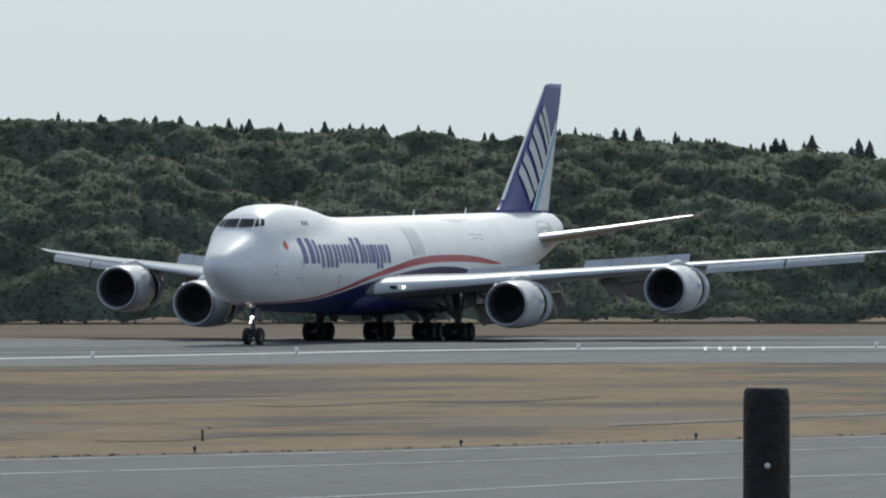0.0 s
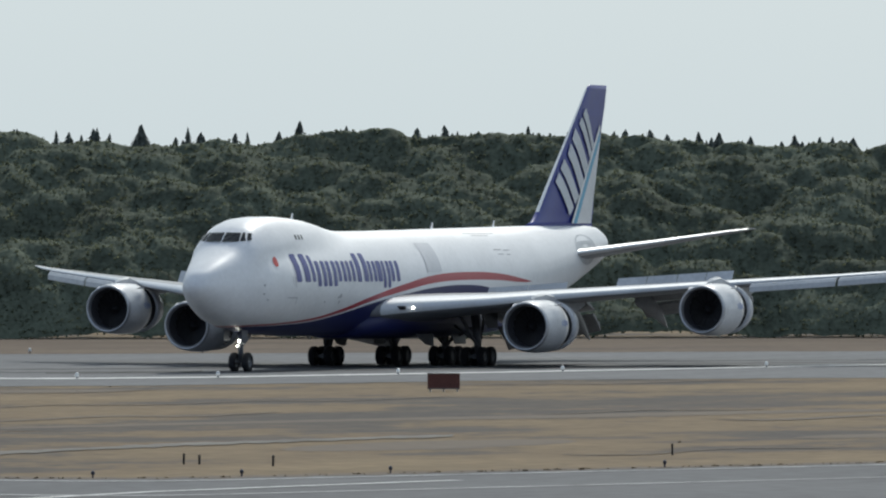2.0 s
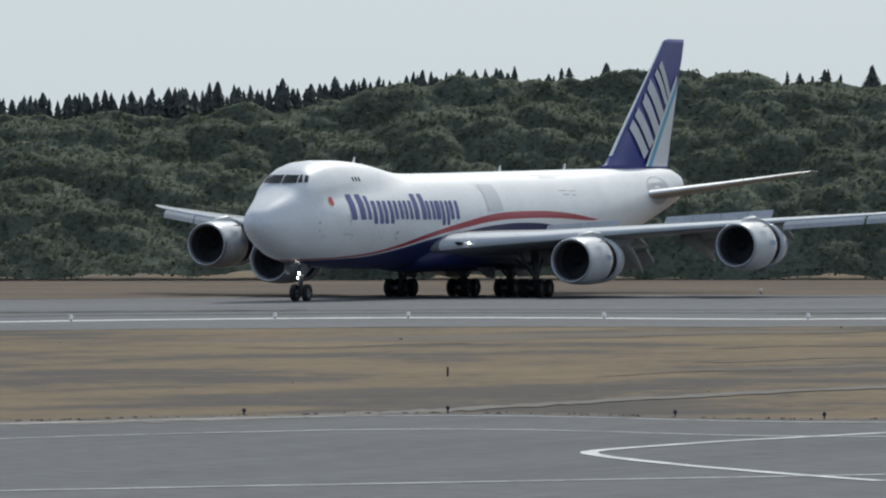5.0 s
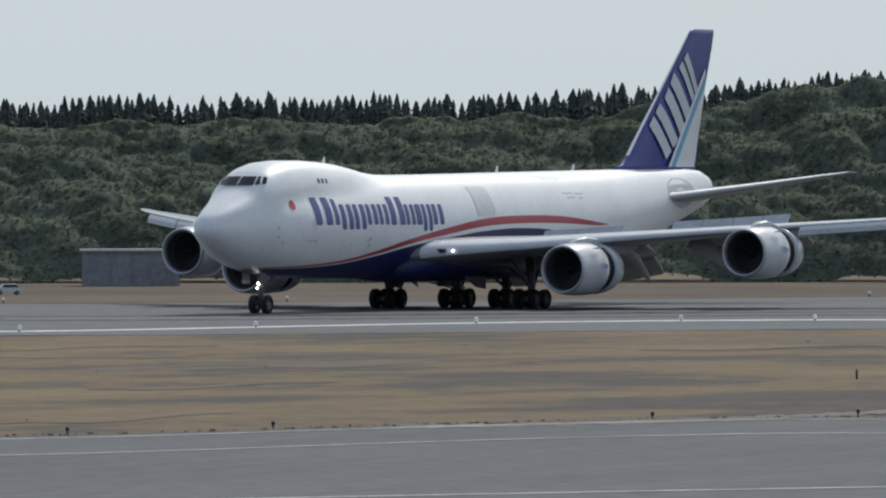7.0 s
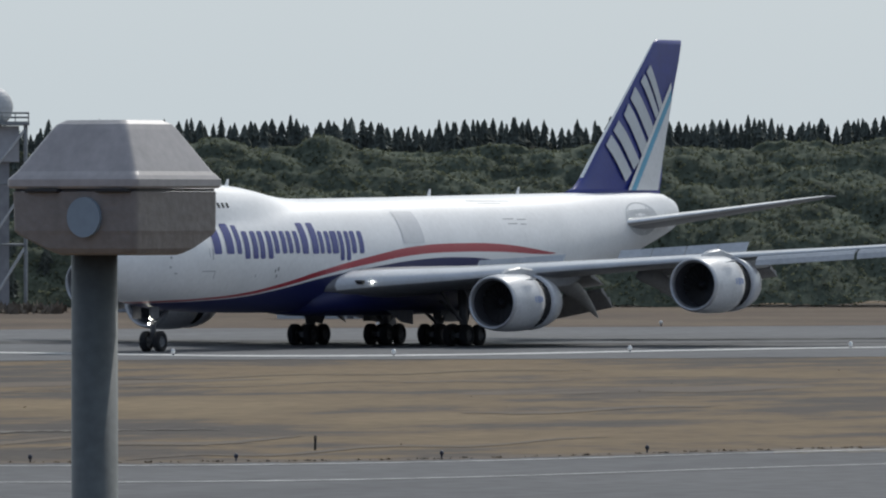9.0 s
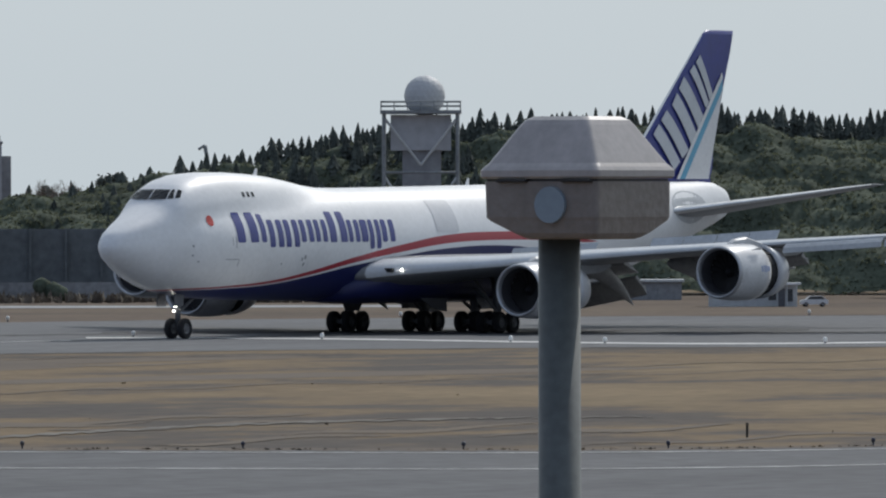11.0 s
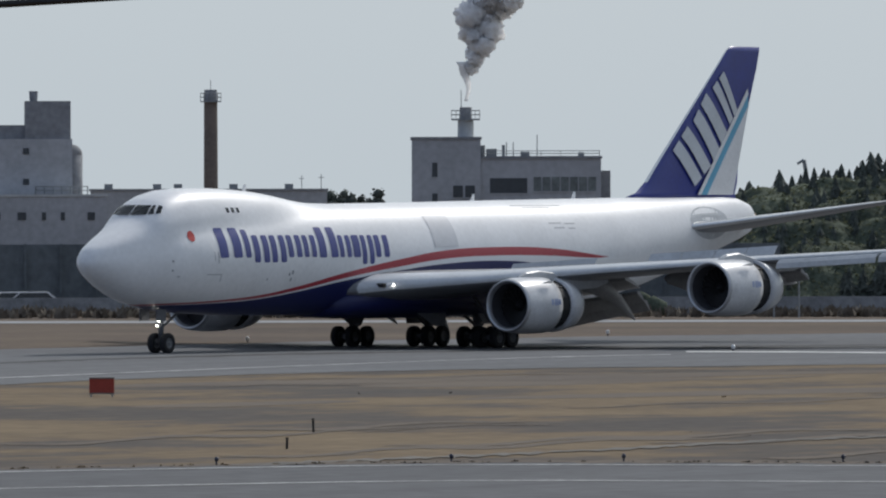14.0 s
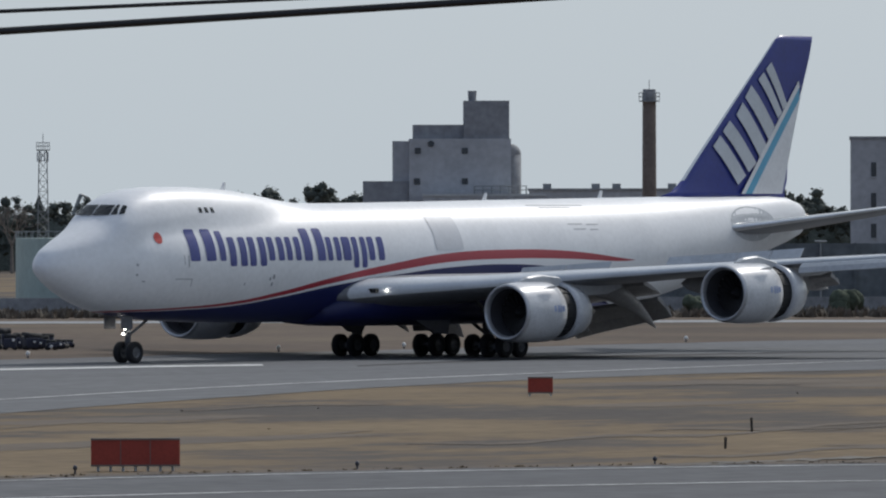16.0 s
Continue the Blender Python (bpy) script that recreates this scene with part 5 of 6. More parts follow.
    rod(bm, (0, 0, tip), (0, 0, tip + 1.4), 0.05, n=6)
    part("lightning_rod", bm, STEEL, c)
    h = tagged(new("long_hall"), "long low grey warehouse hall", "building")
    h.matrix_world = frame_at(53.1, D + 40)
    kk = math.radians(1) * (D + 40)
    top = rise(D + 40, 0.15)
    block_part("wall", h, (0, 0, 0), (1.51 * kk, 20, top), CONCRETE, "plain grey hall wall")
    block_part("roof", h, (-0.2, -0.2, top), (1.51 * kk + 0.2, 20, top + 0.3), CONCRETE_DARK)
    for x in (2, 9, 12, 20, 28):
        block_part("roof_vent", h, (x, 3, top + 0.3), (x + 1.2, 4.5, top + 1.0), STEEL)
    for x, hh in ((30.4, 2.2), (33.2, 2.4)):
        bm = bmesh.new()
        rod(bm, (x, 2, top), (x, 2, top + hh), 0.06, n=6)
        rod(bm, (x - 0.4, 2, top + hh * 0.8), (x + 0.4, 2, top + hh * 0.8), 0.04, n=6)
        part("aerial", bm, STEEL, h)


def build_radar_tower():
    D = 760.0
    k = math.radians(1) * D
    o = tagged(new("radar_tower"), "steel lattice tower carrying a white radar dome", "tower")
    o.matrix_world = frame_at(59.03, D)
    w = 0.235 * k
    pz = rise(D, 0.54)
    for sx in (-1, 1):
        for sy in (0, 2 * w):
            bm = bmesh.new()
            rod(bm, (sx * w, sy, 0), (sx * w, sy, pz), 0.16, n=8)
            part("column", bm, STEEL, o)
    for z in (pz * 0.35, pz * 0.68):
        for y in (0, 2 * w):
            bm = bmesh.new()
            rod(bm, (-w, y, z), (w, y, z), 0.1, n=6)
            part("beam", bm, STEEL, o)
    for y in (0.02, 2 * w):
        for z0, z1 in ((pz * 0.72, pz * 0.98), (pz * 0.36, pz * 0.66), (0.2, pz * 0.34)):
            for s in (-1, 1):
                bm = bmesh.new()
                rod(bm, (s * w, y, z1), (0, y, z0), 0.11, n=6)
                part("brace", bm, PALE_PANEL, o)
    block_part("cabin", o, (-w * 0.82, 0.5, pz * 0.80), (w * 0.82, 2 * w - 0.5, pz - 0.1), CONCRETE, "grey panelled equipment cabin")
    block_part("cabin", o, (-w * 0.5, 0.9, 0), (w * 0.55, 2 * w - 0.9, pz * 0.80), CONCRETE_DARK, "dark shaft below the cabin")
    block_part("window", o, (-w * 0.2, 0.42, pz * 0.5), (w * 0.1, 0.6, pz * 0.56), WINDOW)
    block_part("platform", o, (-w * 1.1, -0.4, pz), (w * 1.1, 2 * w + 0.4, pz + 0.28), STEEL, "steel platform")
    railing(o, -w * 1.08, w * 1.08, -0.35, 2 * w + 0.35, pz + 0.28, 0.75)
    bm = bmesh.new()
    bmesh.ops.create_icosphere(bm, subdivisions=3, radius=0.132 * k, matrix=Matrix.Translation((0.025 * k, w, pz + 0.115 * k)))
    part("radome", bm, DOME, o, "faceted off-white radar dome")


def build_bare_tree(azimuth, d, height, seed):
    """A leafless tree: a tapered trunk that forks into fine twigs."""
    rnd = random.Random(seed)
    o = tagged(new("bare_tree"), "leafless pale grey tree with fine spreading twigs", "tree")
    o.matrix_world = Matrix.Translation(spot(azimuth, d))
    trunk, crown = bmesh.new(), bmesh.new()
    rod(trunk, (0, 0, 0), (0, 0, height * 0.4), 0.28, 0.18, 8)

    def grow(p, way, length, r, depth):
        q = p + way * length
        rod(crown, p, q, r, r * 0.65, 4, False)
        if depth:
            for _ in range(3):
                side = Vector((rnd.gauss(0, 1), rnd.gauss(0, 1), rnd.gauss(0.35, 0.6)))
                grow(q, (way * 1.1 + side * 0.55).normalized(), length * rnd.uniform(0.6, 0.8), r * 0.62, depth - 1)

    for k in range(4):
        a = k * 1.57 + rnd.uniform(-0.4, 0.4)
        grow(Vector((0, 0, height * 0.38)), Vector((0.55 * math.cos(a), 0.55 * math.sin(a), 1)).normalized(), height * 0.22, 0.15, 4)
    part("trunk", trunk, TWIG, o)
    part("crown", crown, TWIG, o, "spreading bare twigs")


def build_hut():
    """A small pale hut with a porch, beyond the far grass, and a light van beside it."""
    D = 690.0
    k = math.radians(1) * D
    o = tagged(new("airfield_hut"), "small pale flat-roofed hut with dark door and windows", "hut")
    o.matrix_world = frame_at(60.86, D)
    w, h = 0.56 * k, rise(D, -0.555)
    wall = block_part("wall", o, (0, 0, 0), (w, 3.0, h), PALE_PANEL, "pale grey hut wall")
    block_part("roof", o, (-0.15, -0.5, h), (w + 0.35, 3.2, h + 0.14), PAINT_WHITE, "flat pale roof slab with overhang")
    for x0, x1, z0, z1 in ((1.6, 2.3, 0.5, 1.25), (4.6, 5.2, 0.5, 1.3), (6.05, 6.45, 0.4, 1.35)):
        block_part("window", wall, (x0, -0.05, z0), (x1, 0.05, z1), WINDOW, "dark window")
    block_part("door", wall, (5.35, -0.06, 0.0), (5.85, 0.05, 1.4), DOOR, "dark recessed door")
    for x in (5.25, 6.0, w):
        bm = bmesh.new()
        rod(bm, (x, -0.4, 0), (x, -0.4, h), 0.05, n=8)
        part("porch_post", bm, PALE_PANEL, o)
    van = build_vehicle(61.53, D, WHITE_BODY, "small white van parked beside the hut", 0.15)
    van.scale = (0.5, 0.5, 0.55)


def build_background_small():
    rndm = random.Random(8)
    # barrier and fence behind the far grass
    bm = bmesh.new()
    cols = []
    for i in range(41):
        a = 51.5 + 6.0 * i / 40
        z = rise(764, -0.19)
        cols.append([spot(a, 764, 0), spot(a, 764, z), spot(a, 764.6, z), spot(a, 764.6, 0)])
    loft(bm, cols, False, False)
    bar = tagged(part("noise_barrier", bm, BARRIER), "long dark green noise barrier wall", "barrier", kind="structure")
    for i in range(26):
        a = 51.55 + 5.9 * i / 26
        bm = bmesh.new()
        m = frame_at(a, 763.8)
        box(bm, (-0.09, -0.15, 0), (0.09, 0.1, rise(764, -0.185)), m)
        part("post", bm, BARRIER, bar)
    bm = bmesh.new()
    cols = []
    for i in range(41):
        a = 46 + 13 * i / 40
        cols.append([spot(a, 742, 0), spot(a, 742, 1.5), spot(a, 742.3, 1.5), spot(a, 742.3, 0)])
    loft(bm, cols, False, False)
    tagged(part("perimeter_fence", bm, FENCE), "low weathered grey perimeter fence", "fence", kind="structure")
    bm = bmesh.new()
    rows = []
    for i in range(41):
        a = 46 + 13 * i / 40
        rows.append([spot(a, 690, 0.03), spot(a, 704, 0.03)])
    loft(bm, rows, False, False)
    tagged(part("service_road", bm, FENCE), "grey concrete service road beyond the runway", "road", kind="structure")
    # storage tank
    t = tagged(new("storage_tank"), "large pale green round storage tank", "tank")
    t.matrix_world = frame_at(50.7, 790)
    r = 0.89 * math.radians(1) * 790
    top = rise(790, -0.15)
    bm = bmesh.new()
    rod(bm, (0, r, 0), (0, r, top), r, r, 64)
    body = part("shell", bm, TANK, t, "pale green tank shell")
    bm = bmesh.new()
    lathe_ring = [[Vector((r * 1.01 * math.cos(2 * math.pi * k / 64), r + r * 1.01 * math.sin(2 * math.pi * k / 64), z)) for k in range(64)] for z in (top + 0.55, top + 0.62)]
    loft(bm, lathe_ring, True, False)
    for k in range(0, 64):
        c, s = math.cos(2 * math.pi * k / 64), math.sin(2 * math.pi * k / 64)
        rod(bm, (r * c, r + r * s, top), (r * c, r + r * s, top + 0.6), 0.03, n=4)
    part("railing", bm, STEEL, t)
    # lattice mast
    m = tagged(new("lattice_mast"), "slim steel lattice communications mast", "mast")
    m.matrix_world = frame_at(49.999, 1300)
    z1 = rise(1300, 0.41)
    w0, w1 = 0.9, 0.55
    for s in (-1, 1):
        for q in (-1, 1):
            bm = bmesh.new()
            rod(bm, (s * w0, q * w0, 0), (s * w1, q * w1, z1), 0.08, n=6)
            part("leg", bm, STEEL, m)
    for k in range(12):
        z, zz = z1 * k / 12, z1 * (k + 1) / 12
        w = w0 + (w1 - w0) * k / 12
        bm = bmesh.new()
        rod(bm, (-w, -w, z), (w, -w, zz), 0.05, n=5)
        rod(bm, (w, -w, z), (-w, -w, zz), 0.05, n=5)
        rod(bm, (-w, -w, zz), (w, -w, zz), 0.05, n=5)
        part("brace", bm, STEEL, m)
    block_part("platform", m, (-0.95, -0.95, z1), (0.95, 0.95, z1 + 0.15), STEEL)
    railing(m, -0.95, 0.95, -0.95, 0.95, z1 + 0.15, 1.0)
    bm = bmesh.new()
    rod(bm, (0, 0, z1), (0, 0, rise(1300, 0.52)), 0.06, n=6)
    part("whip", bm, STEEL, m)
    for k in range(4):
        block_part("antenna", m, (-0.9 + 0.5 * k, -1.05, z1 - 1.6), (-0.7 + 0.5 * k, -0.95, z1 - 0.2), PALE_PANEL)
    # far crane jib
    for az, e0, e1, lean in ((50.16, 0.0, 0.13, 1.2), (57.72, 0.1, 0.34, -1.0)):
        c = tagged(new("crane_jib"), "distant grey crane jib above the trees", "crane")
        c.matrix_world = frame_at(az, 1360)
        bm = bmesh.new()
        rod(bm, (0, 0, 0), (lean * 0.6, 0, rise(1360, e0)), 0.25, n=6)
        part("mast", bm, STEEL, c)
        bm = bmesh.new()
        rod(bm, (lean * 0.6, 0, rise(1360, e0)), (lean * 1.6, 0, rise(1360, e1)), 0.3, n=6)
        rod(bm, (lean * 1.6, 0, rise(1360, e1)), (lean * 2.6, 0, rise(1360, e1) - 0.6), 0.2, n=6)
        part("jib", bm, STEEL, c)
    # grey sheds beyond the grass
    for a0, a1, d, z in ((62.0, 62.62, 745, 2.9), (59.6, 60.69, 735, 1.5)):
        s = tagged(new("grey_shed"), "low grey metal equipment shed beyond the grass", "shed")
        s.matrix_world = frame_at(a0, d)
        w = (a1 - a0) * math.radians(1) * d
        wall = block_part("wall", s, (0, 0, 0), (w, 5, z), FENCE, "grey corrugated wall")
        bm = bmesh.new()
        box(bm, (-0.2, -0.25, z), (w + 0.2, 5.2, z + 0.18))
        part("roof", bm, PALE_PANEL, s, "pale flat roof")
        for i in range(int(w / 1.6)):
            block_part("rib", wall, (0.8 + 1.6 * i, -0.06, 0), (0.88 + 1.6 * i, 0, z), STEEL)
    build_hut()
    for az, d, h, seed in ((56.70, 1290, rise(1290, 0.14), 4), (49.80, 1290, rise(1290, 0.07), 6), (49.62, 1300, rise(1300, 0.05), 9)):
        build_bare_tree(az, d, h, seed)
    # dry scrub along the fence
    scrub = []
    for _ in range(2600):
        a = rndm.uniform(46.5, 59.5)
        h = rndm.uniform(0.25, 0.75)
        scrub.append((rndm.randrange(3), spot(a, rndm.uniform(722, 740), h * 0.5)[:], (h, h, h * 0.9), rndm.uniform(0, 6.28)))
    twig = np.array([(-0.7, 0, -0.6), (0.7, 0.2, -0.6), (0.1, -0.2, 0.9), (-0.5, 0.3, 0.6), (0.6, -0.4, 0.7)])
    gather("dry_scrub", scrub, [(twig * (1, 1, k), np.array([(0, 1, 2), (0, 1, 3), (0, 1, 4)])) for k in (0.8, 1.0, 1.2)], SCRUB, "dull brown dry scrub along the fence", "scrub", smooth=False)
    # street lamps behind the barrier
    for az, e, d in ((54.96, -0.18, 760), (54.72, -0.3, 760), (57.46, -0.28, 720), (57.62, -0.28, 720), (51.95, -0.32, 780), (52.05, -0.33, 780), (52.18, -0.33, 780)):
        l = tagged(new("street_lamp"), "thin grey street lamp post beyond the runway", "lamp post", group="lamps beyond the runway")
        l.matrix_world = frame_at(az, d)
        z = rise(d, e)
        bm = bmesh.new()
        rod(bm, (0, 0, 0), (0, 0, z), 0.08, 0.05, 8)
        part("pole", bm, STEEL, l)
        bm = bmesh.new()
        box(bm, (-0.5, -0.12, z), (0.5, 0.12, z + 0.12), bevel=0.04)
        part("head", bm, PALE_PANEL, l)
    # shrubs before the barrier
    for az, s in ((55.1, 1.4), (54.2, 1.0), (56.7, 1.2)):
        p = spot(az, 735, s * 0.7)
        gather("shrub", [(k % 8, (p + Vector((rndm.uniform(-1, 1) * s, rndm.uniform(-1, 1), rndm.uniform(-0.3, 0.4))))[:], (s * 0.7,) * 3, k) for k in range(7)], [lump(k, 2) for k in range(8)], LEAF, "rounded green shrub before the barrier", "shrub")


def build_vehicle(azimuth, d, mat, label, turn=0.0):
    o = tagged(new("parked_car"), label, "car")
    o.matrix_world = frame_at(azimuth, d) @ Matrix.Rotation(turn, 4, "Z")
    bm = bmesh.new()
    prof = ((-2.1, 0.35), (-2.15, 0.75), (-1.9, 0.95), (-1.3, 1.0), (-0.75, 1.48), (1.2, 1.5), (1.85, 1.0), (2.1, 0.9), (2.12, 0.35))
    loft(bm, [[Vector((x, y, z)) for x, z in prof] for y in (-0.82, 0.82)])
    body = part("body", bm, mat, o)
    bm = bmesh.new()
    loft(bm, [[Vector((x, y, z)) for x, z in ((-1.15, 1.03), (-0.7, 1.42), (1.1, 1.43), (1.6, 1.03))] for y in (-0.84, 0.84)])
    part("side_glass", bm, WINDOW, body, "dark side windows")
    for x in (-1.3, 1.3):
        for y in (-0.75, 0.75):
            build_wheel(o, x, y, 0.32, 0.22)
    return o


def build_sign(azimuth, d, w, h, z0, legs, turn=0.0, face=None, label="blank red airfield guidance sign on short legs in the grass"):
    o = tagged(new("airfield_sign"), label, "sign", group="airfield signs")
    o.matrix_world = frame_at(azimuth, d) @ Matrix.Rotation(turn, 4, "Z")
    bm = bmesh.new()
    box(bm, (-w / 2, -0.12, z0), (w / 2, 0.12, z0 + h), bevel=0.03)
    b = part("panel", bm, face or SIGN_RED, o, "sign board")
    for za, zb in ((z0 + h - 0.04, z0 + h + 0.02), (z0 - 0.02, z0 + 0.04)):
        block_part("edge_trim", b, (-w / 2 - 0.01, -0.15, za), (w / 2 + 0.01, 0.15, zb), BRICK_RED)
    n = max(1, legs // 2)
    for i in range(legs):
        x = -w * 0.42 + w * 0.84 * i / (legs - 1)
        bm = bmesh.new()
        rod(bm, (x, 0, -0.05), (x, 0, z0 + 0.02), 0.045, n=8)
        part("leg", bm, PALE_PANEL, o)
    for i in range(1, n):
        x = -w / 2 + w * i / n
        block_part("seam", b, (x - 0.012, -0.128, z0 + 0.05), (x + 0.012, -0.118, z0 + h - 0.05), BRICK_RED)


def build_field_lights():
    def lamp(mat, label, r, h):
        o = tagged(new("edge_light"), label, "airfield light")
        bm = bmesh.new()
        rod(bm, (0, 0, 0), (0, 0, h * 0.7), r * 0.5, r * 0.4, 8)
        part("stem", bm, LAMP_BLUE, o)
        bm = bmesh.new()
        bmesh.ops.create_uvsphere(bm, u_segments=10, v_segments=8, radius=r, matrix=Matrix.Translation((0, 0, h)) @ Matrix.Diagonal((1, 1, 1.2, 1)))
        part("glass", bm, mat, o, smooth=True)
        return o

    dark = lamp(LAMP_BLUE, "small dark taxiway edge light on a short stem", 0.075, 0.2)
    tagged(dark, group="taxiway edge lights")
    dark.matrix_world = Matrix.Translation(spot(50.2, 290))
    for a in (52.0, 53.9, 55.4, 56.5, 57.9, 59.3, 60.6, 61.9, 63.2, 65.6, 66.9, 68.35, 69.3, 70.25, 71.2, 72.95, 74.65, 76.15, 77.6):
        copy_thing(dark, Matrix.Translation(spot(a, smooth_table(TAXI_FAR, a) + 1.5)))
    white = lamp(LAMP_WHITE, "small white runway edge light beside the stripe", 0.13, 0.26)
    tagged(white, group="runway edge lights")
    white.matrix_world = Matrix.Translation(spot(57.2, 545))
    for a in (58.4, 59.6, 60.2, 61.6, 63.1, 64.5, 65.8, 66.65, 67.9, 69.2, 70.1, 71.25, 72.3, 73.6, 75.4, 77.3):
        copy_thing(white, Matrix.Translation(spot(a, smooth_table(EDGE_LINE, a) + 1)))
    for a in (49.9, 51.5, 52.3, 54.1, 56.4, 58.9, 61.5, 63.3, 67.0, 68.9, 70.0, 71.5):
        copy_thing(white, Matrix.Translation(spot(a, smooth_table(RUNWAY_FAR, a) + 4)))
    for i in range(5):
        o = tagged(new("approach_light"), "white approach path light unit on two legs", "airfield light", group="approach light row")
        o.matrix_world = frame_at(76.21 + 0.0925 * i, 592)
        bm = bmesh.new()
        box(bm, (-0.1, -0.2, 0.2), (0.1, 0.2, 0.42), bevel=0.03)
        part("box", bm, APPROACH_LAMP, o, "white lamp box with an added glow")
        for x in (-0.12, 0.12):
            bm = bmesh.new()
            rod(bm, (x, 0, 0), (x, 0, 0.22), 0.03, n=6)
            part("leg", bm, STEEL, o)
    rnd = random.Random(21)
    for a, d, h in ((54.52, 344, 0.55), (54.35, 320, 0.4), (61.1, 315, 0.5), (66.9, 388, 0.4), (73.0, 350, 0.45), (70.45, 334, 0.4), (69.88, 337, 0.4), (69.98, 337, 0.35)):
        o = tagged(new("marker_stake"), "short dark marker stake in the dry grass", "stake", group="marker stakes")
        o.matrix_world = Matrix.Translation(spot(a, d)) @ Matrix.Rotation(rnd.uniform(-0.1, 0.1), 4, "Y")
        bm = bmesh.new()
        box(bm, (-0.035, -0.035, -0.1), (0.035, 0.035, h), bevel=0.008)
        part("shaft", bm, WOOD_DARK, o)
        bm = bmesh.new()
        box(bm, (-0.04, -0.04, h - 0.1), (0.04, 0.04, h + 0.01))
        part("tip", bm, BARK, o)
    # uneven grass tufts in the field
    tuft = (np.array([(-0.3, 0, 0), (0.3, 0.05, 0), (-0.35, 0.1, 0.5), (0.0, -0.1, 0.65), (0.4, 0, 0.45), (0, 0.2, 0)]), np.array([(0, 1, 2), (0, 1, 3), (1, 5, 4), (0, 5, 3)]))
    items = []
    for _ in range(800):
        a = rnd.uniform(49, 78.5)
        lo, hi = smooth_table(TAXI_FAR, a) + 0.2, smooth_table(RUNWAY_NEAR, a) - 0.5
        d = lo + (hi - lo) * rnd.random()
        if rnd.random() < 0.95:
            d = lo + rnd.random() * 1.0
        s = rnd.uniform(0.05, 0.16)
        items.append((0, spot(a, d, 0)[:], (s * 2.2, s * 2.2, s), rnd.uniform(0, 6.28)))
    gather("grass_tufts", items, [tuft], GRASS, "uneven tufts of dry yellow grass", "grass", smooth=False)
    # equipment behind the runway end
    for i in range(16):
        o = tagged(new("ground_equipment"), "dark airfield equipment cart with pale lamps", "equipment", group="equipment row")
        o.matrix_world = frame_at(49.66 + 0.033 * i + rnd.uniform(-0.01, 0.01), 556 + (i % 4) * 3) @ Matrix.Rotation(rnd.uniform(-0.5, 0.5), 4, "Z")
        h = (0.55 + 0.75 * (1 - i / 16) ** 0.7) * rnd.uniform(0.75, 1.1)
        w = rnd.uniform(0.2, 0.42)
        bm = bmesh.new()
        box(bm, (-w, -0.4, 0.15), (w, 0.4, h * 0.72), bevel=0.06)
        part("housing", bm, LAMP_BLUE, o)
        bm = bmesh.new()
        rod(bm, (-w, 0, h * 0.8), (w, 0, h * 0.8), h * 0.2, n=12)
        part("drum", bm, TYRE, o, "black drum", smooth=True)
        bm = bmesh.new()
        bmesh.ops.create_uvsphere(bm, u_segments=10, v_segments=8, radius=rnd.uniform(0.05, 0.11), matrix=Matrix.Translation((rnd.uniform(-w, w) * 0.7, -0.42, h * rnd.uniform(0.35, 0.68))))
        part("lamp", bm, LAMP_WHITE, o)
        for x in (-w * 0.8, w * 0.8):
            bm = bmesh.new()
            rod(bm, (x, -0.3, 0.16), (x, 0.3, 0.16), 0.16, n=10)
            part("roller", bm, TYRE, o)


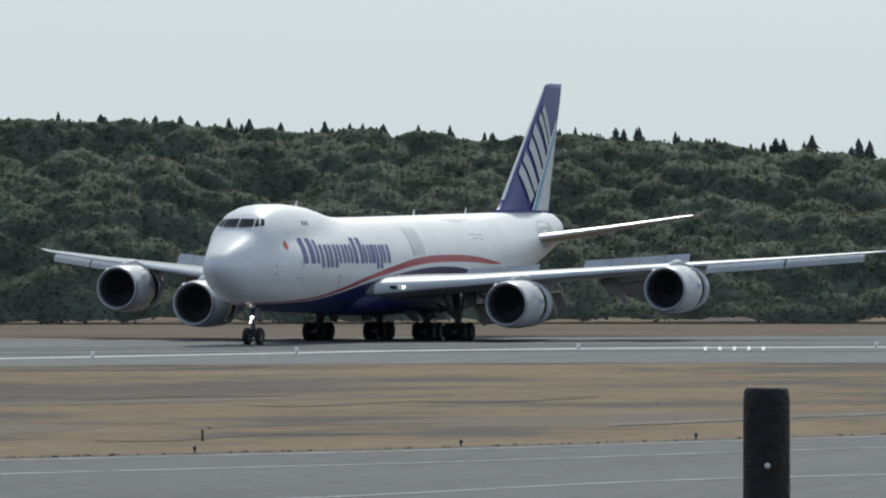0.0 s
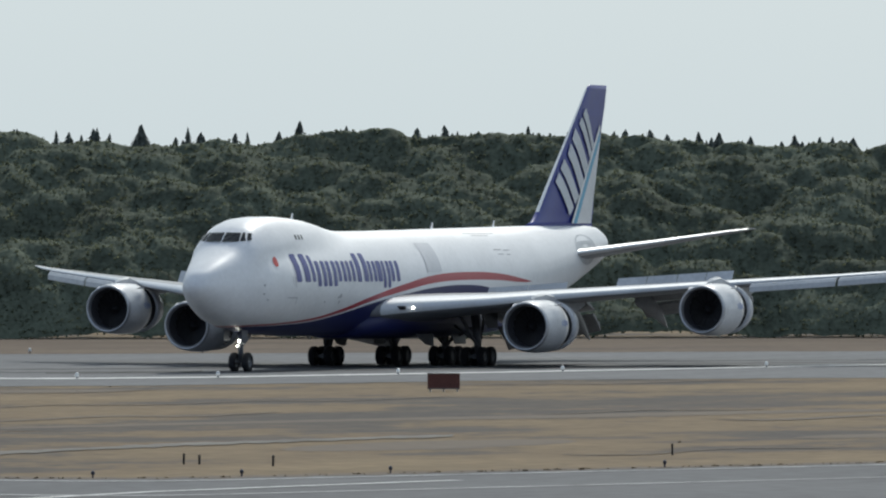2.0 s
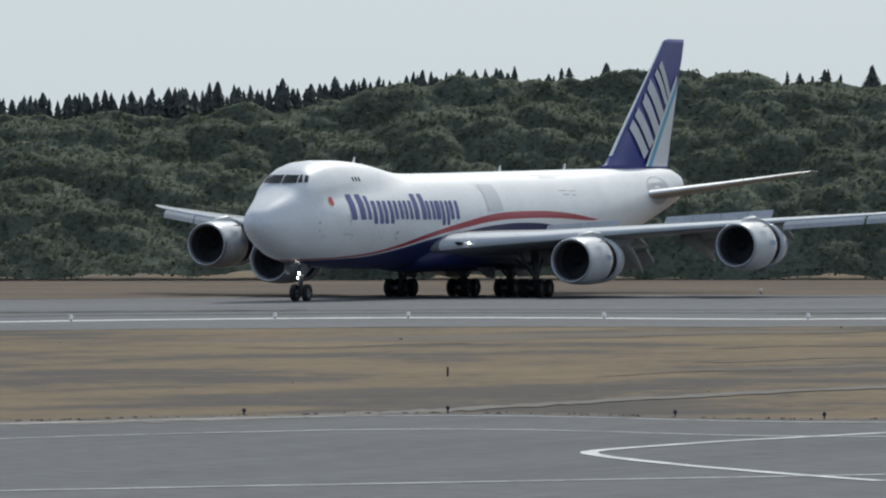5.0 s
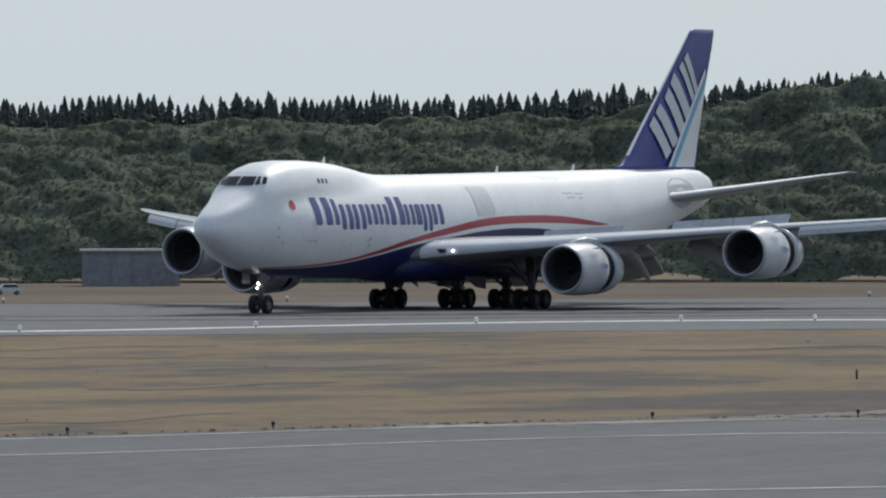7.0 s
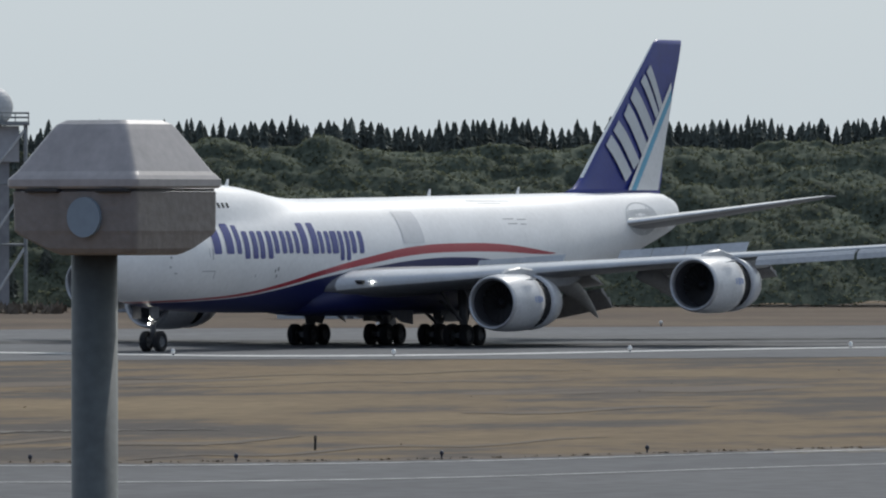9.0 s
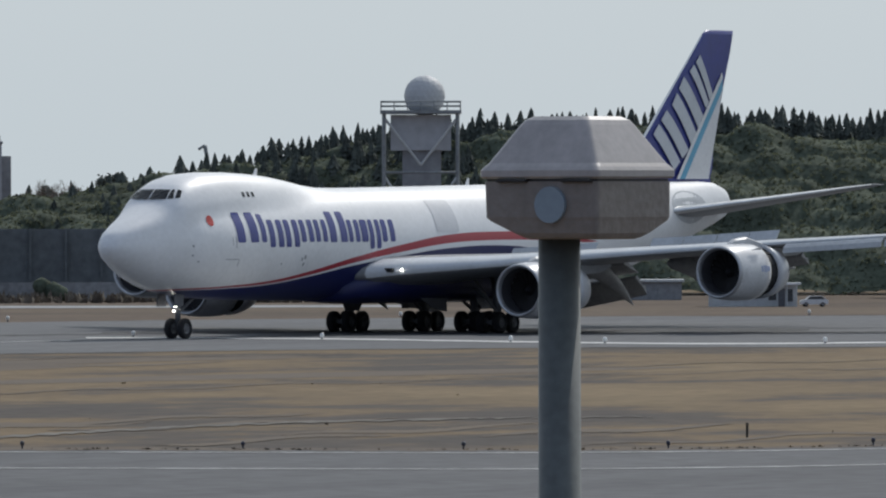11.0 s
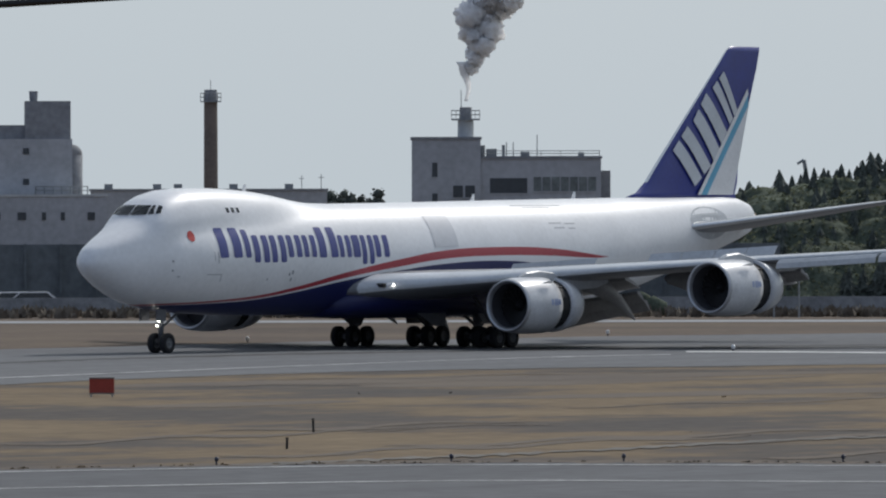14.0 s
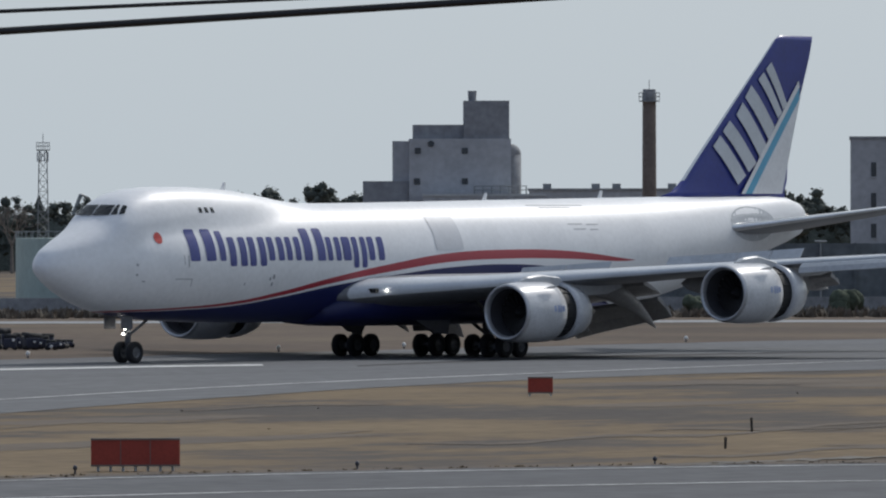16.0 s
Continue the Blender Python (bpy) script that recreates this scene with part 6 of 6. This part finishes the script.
# ---- things close to the mound ----
def build_near_light():
    """A cast lamp housing on a round pole, seen on its corner."""
    D = 16.0
    o = tagged(new("pole_light"), "taupe cast light housing with round lens on grey pole", "light")
    o.matrix_world = Matrix.Translation(spot(59.92, D)) @ Matrix.Rotation(-radians(59.92) + radians(-35), 4, "Z")
    zb = rise(D, -0.235)
    k = math.radians(1) * D
    a, b = 0.110, 0.106
    shift = Vector((0.022, 0.020, 0))

    def ring(z, x0, x1, y0, y1, n=6):
        """A rounded oblong between shares of the half length and half depth."""
        pts = []
        cr = 0.09 * a
        for sx, sy, g0 in ((x1, y1, 0), (x0, y1, 0.5), (x0, y0, 1), (x1, y0, 1.5)):
            for j in range(n):
                g = math.pi / 2 * j / (n - 1) + g0 * math.pi
                pts.append(Vector((a * sx - math.copysign(cr, sx) + cr * math.cos(g), b * sy - math.copysign(cr, sy) + cr * math.sin(g), z)) + shift)
        return pts

    h = 0.70 * k
    bm = bmesh.new()
    loft(bm, [ring(zb + h * u, *q) for u, q in ((0, (-0.30, 0.86, -0.86, 0.25)), (0.015, (-0.36, 0.93, -0.93, 0.32)), (0.05, (-0.50, 0.97, -0.97, 0.5)), (0.15, (-0.92, 0.99, -0.99, 0.94)), (0.18, (-0.98, 1.0, -1.0, 0.99)), (0.47, (-1.0, 1.0, -1.0, 1.0)))])
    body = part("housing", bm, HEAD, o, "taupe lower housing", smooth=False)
    bm = bmesh.new()
    loft(bm, [ring(zb + h * u, -0.985, 0.985, -0.985, 0.985) for u in (0.472, 0.492)])
    part("seam", bm, CABLE, o, "dark seam gasket")
    bm = bmesh.new()
    loft(bm, [ring(zb + h * u, -s, s, -t, t) for u, s, t in ((0.494, 1.02, 1.02), (0.51, 1.05, 1.05), (0.56, 1.05, 1.05), (0.59, 1.01, 1.01), (0.62, 0.96, 0.96), (0.93, 0.62, 0.64), (0.97, 0.57, 0.59), (1.0, 0.48, 0.5))])
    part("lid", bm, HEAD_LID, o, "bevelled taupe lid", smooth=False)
    bm = bmesh.new()
    rod(bm, (0.045, -b + 0.014, zb + h * 0.28), (0.045, -b + 0.04, zb + h * 0.28), 0.029, n=28)
    part("lens", bm, LENS, o, "round blue-grey lens")
    for x in (-0.03, 0.095):
        bm = bmesh.new()
        box(bm, (x - 0.028, -b + 0.012, zb + h * 0.462), (x + 0.03, -b + 0.04, zb + h * 0.488), bevel=0.002)
        part("latch", bm, CABLE, o, "dark latch")
    bm = bmesh.new()
    ground_z = mound(D)
    rod(bm, (0, 0, ground_z - 0.1), (0, 0, zb + 0.004), 0.036, 0.0335, 32)
    part("pole", bm, HEAD_GREY, o, "grey green painted pole", smooth=True)
    bm = bmesh.new()
    rod(bm, (0, 0, ground_z - 0.05), (0, 0, ground_z + 0.03), 0.09, 0.08, 24)
    part("base_plate", bm, HEAD_GREY, o)


def build_near_post():
    D = 22.0
    o = tagged(new("wooden_post"), "dark round wooden post with a small white stud", "post")
    o.matrix_world = Matrix.Translation(spot(76.6, D)) @ Matrix.Rotation(-radians(76.6), 4, "Z")
    top, r = rise(D, -1.03), 0.0585
    g = mound(D)
    bm = bmesh.new()
    rings = [[Vector((r * s * (1 + 0.03 * noise.noise(Vector((k * 0.4, z * 3, 0)))) * math.cos(2 * math.pi * k / 28), r * s * math.sin(2 * math.pi * k / 28), z)) for k in range(28)]
             for z, s in ((g - 0.1, 1.03), (g + 0.3, 1.02), (top - 0.6, 1.0), (top - 0.2, 0.99), (top - 0.03, 0.98), (top - 0.008, 0.94), (top, 0.86))]
    loft(bm, rings)
    part("shaft", bm, WOOD_DARK, o, smooth=True)
    bm = bmesh.new()
    bmesh.ops.create_uvsphere(bm, u_segments=12, v_segments=8, radius=0.0075, matrix=Matrix.Translation((0.002, -r, top - 0.19)))
    part("stud", bm, LAMP_WHITE, o, "small white stud")


def build_cables():
    D = 24.0
    for (a0, e0), (a1, e1), r in (((44.0, 1.05), (84.0, 2.78), 0.0056), ((44.0, 0.82), (84.0, 3.27), 0.0105)):
        bm = bmesh.new()
        pts = []
        for k in range(81):
            u = k / 80
            pts.append(spot(a0 + (a1 - a0) * u, D, rise(D, e0 + (e1 - e0) * u)))
        rings = []
        for i, p in enumerate(pts):
            d = (pts[min(80, i + 1)] - pts[max(0, i - 1)]).normalized()
            s = d.cross(Vector((0, 0, 1))).normalized()
            up = s.cross(d)
            rings.append([p + r * (math.cos(2 * math.pi * j / 10) * s + math.sin(2 * math.pi * j / 10) * up) for j in range(10)])
        loft(bm, rings)
        cable = tagged(part("overhead_cable", bm, CABLE, smooth=True), "black overhead cable stretched across the view", "cable")
    for az in (43.9, 84.1):
        o = tagged(new("cable_pole"), "dark round pole that carries the cables", "pole")
        p = spot(az, D)
        o.matrix_world = Matrix.Translation(p)
        bm = bmesh.new()
        rod(bm, (0, 0, mound(D) - 0.1), (0, 0, rise(D, 3.6)), 0.04, 0.035, 14)
        part("shaft", bm, HEAD_GREY, o)


build_ground()
build_pavements()
aircraft = build_aircraft()
build_woods()
build_plant()
steam = build_steam()
build_works()
build_radar_tower()
build_background_small()
for bearing in (52.32, 52.59, 52.71):
    build_vehicle(bearing, 749, WHITE_BODY, "white car parked behind the perimeter fence", 0.1).scale = (1.25, 1.25, 1.3)
build_sign(53.17, 413, 1.15, 0.72, 0.14, 2)
build_sign(50.585, 293, 2.9, 0.88, 0.18, 7)
build_sign(71.54, 499, 1.8, 0.85, 0.16, 3, face=SIGN_BACKLIT, label="red airfield sign painted dark as backlit, on short legs in the grass")
build_field_lights()
build_near_light()
build_near_post()
build_cables()


def motions():
    walk(aircraft, [(t, pose(x, y, 0, 0, 0, turn)) for t, x, y, turn in ROLL])
    # the wheels roll, slowing down
    for wheel, r in WHEELS:
        x, y, z = wheel.location
        walk(wheel, [(k / FPS, pose(x, y, z, 0, -math.degrees((27.5 - 0.18 * k / FPS) * k / FPS / r), 0)) for k in range(16 * FPS + 1)])
    # the steam rises and drifts slowly
    for k, puff in enumerate(steam.children):
        v = 0.06 + 0.03 * (k % 4)
        walk(puff, [(t, pose(0.12 * v * t, 0, v * t)) for t in (0.0, 4.0, 8.0, 12.0, 16.0)])


motions()
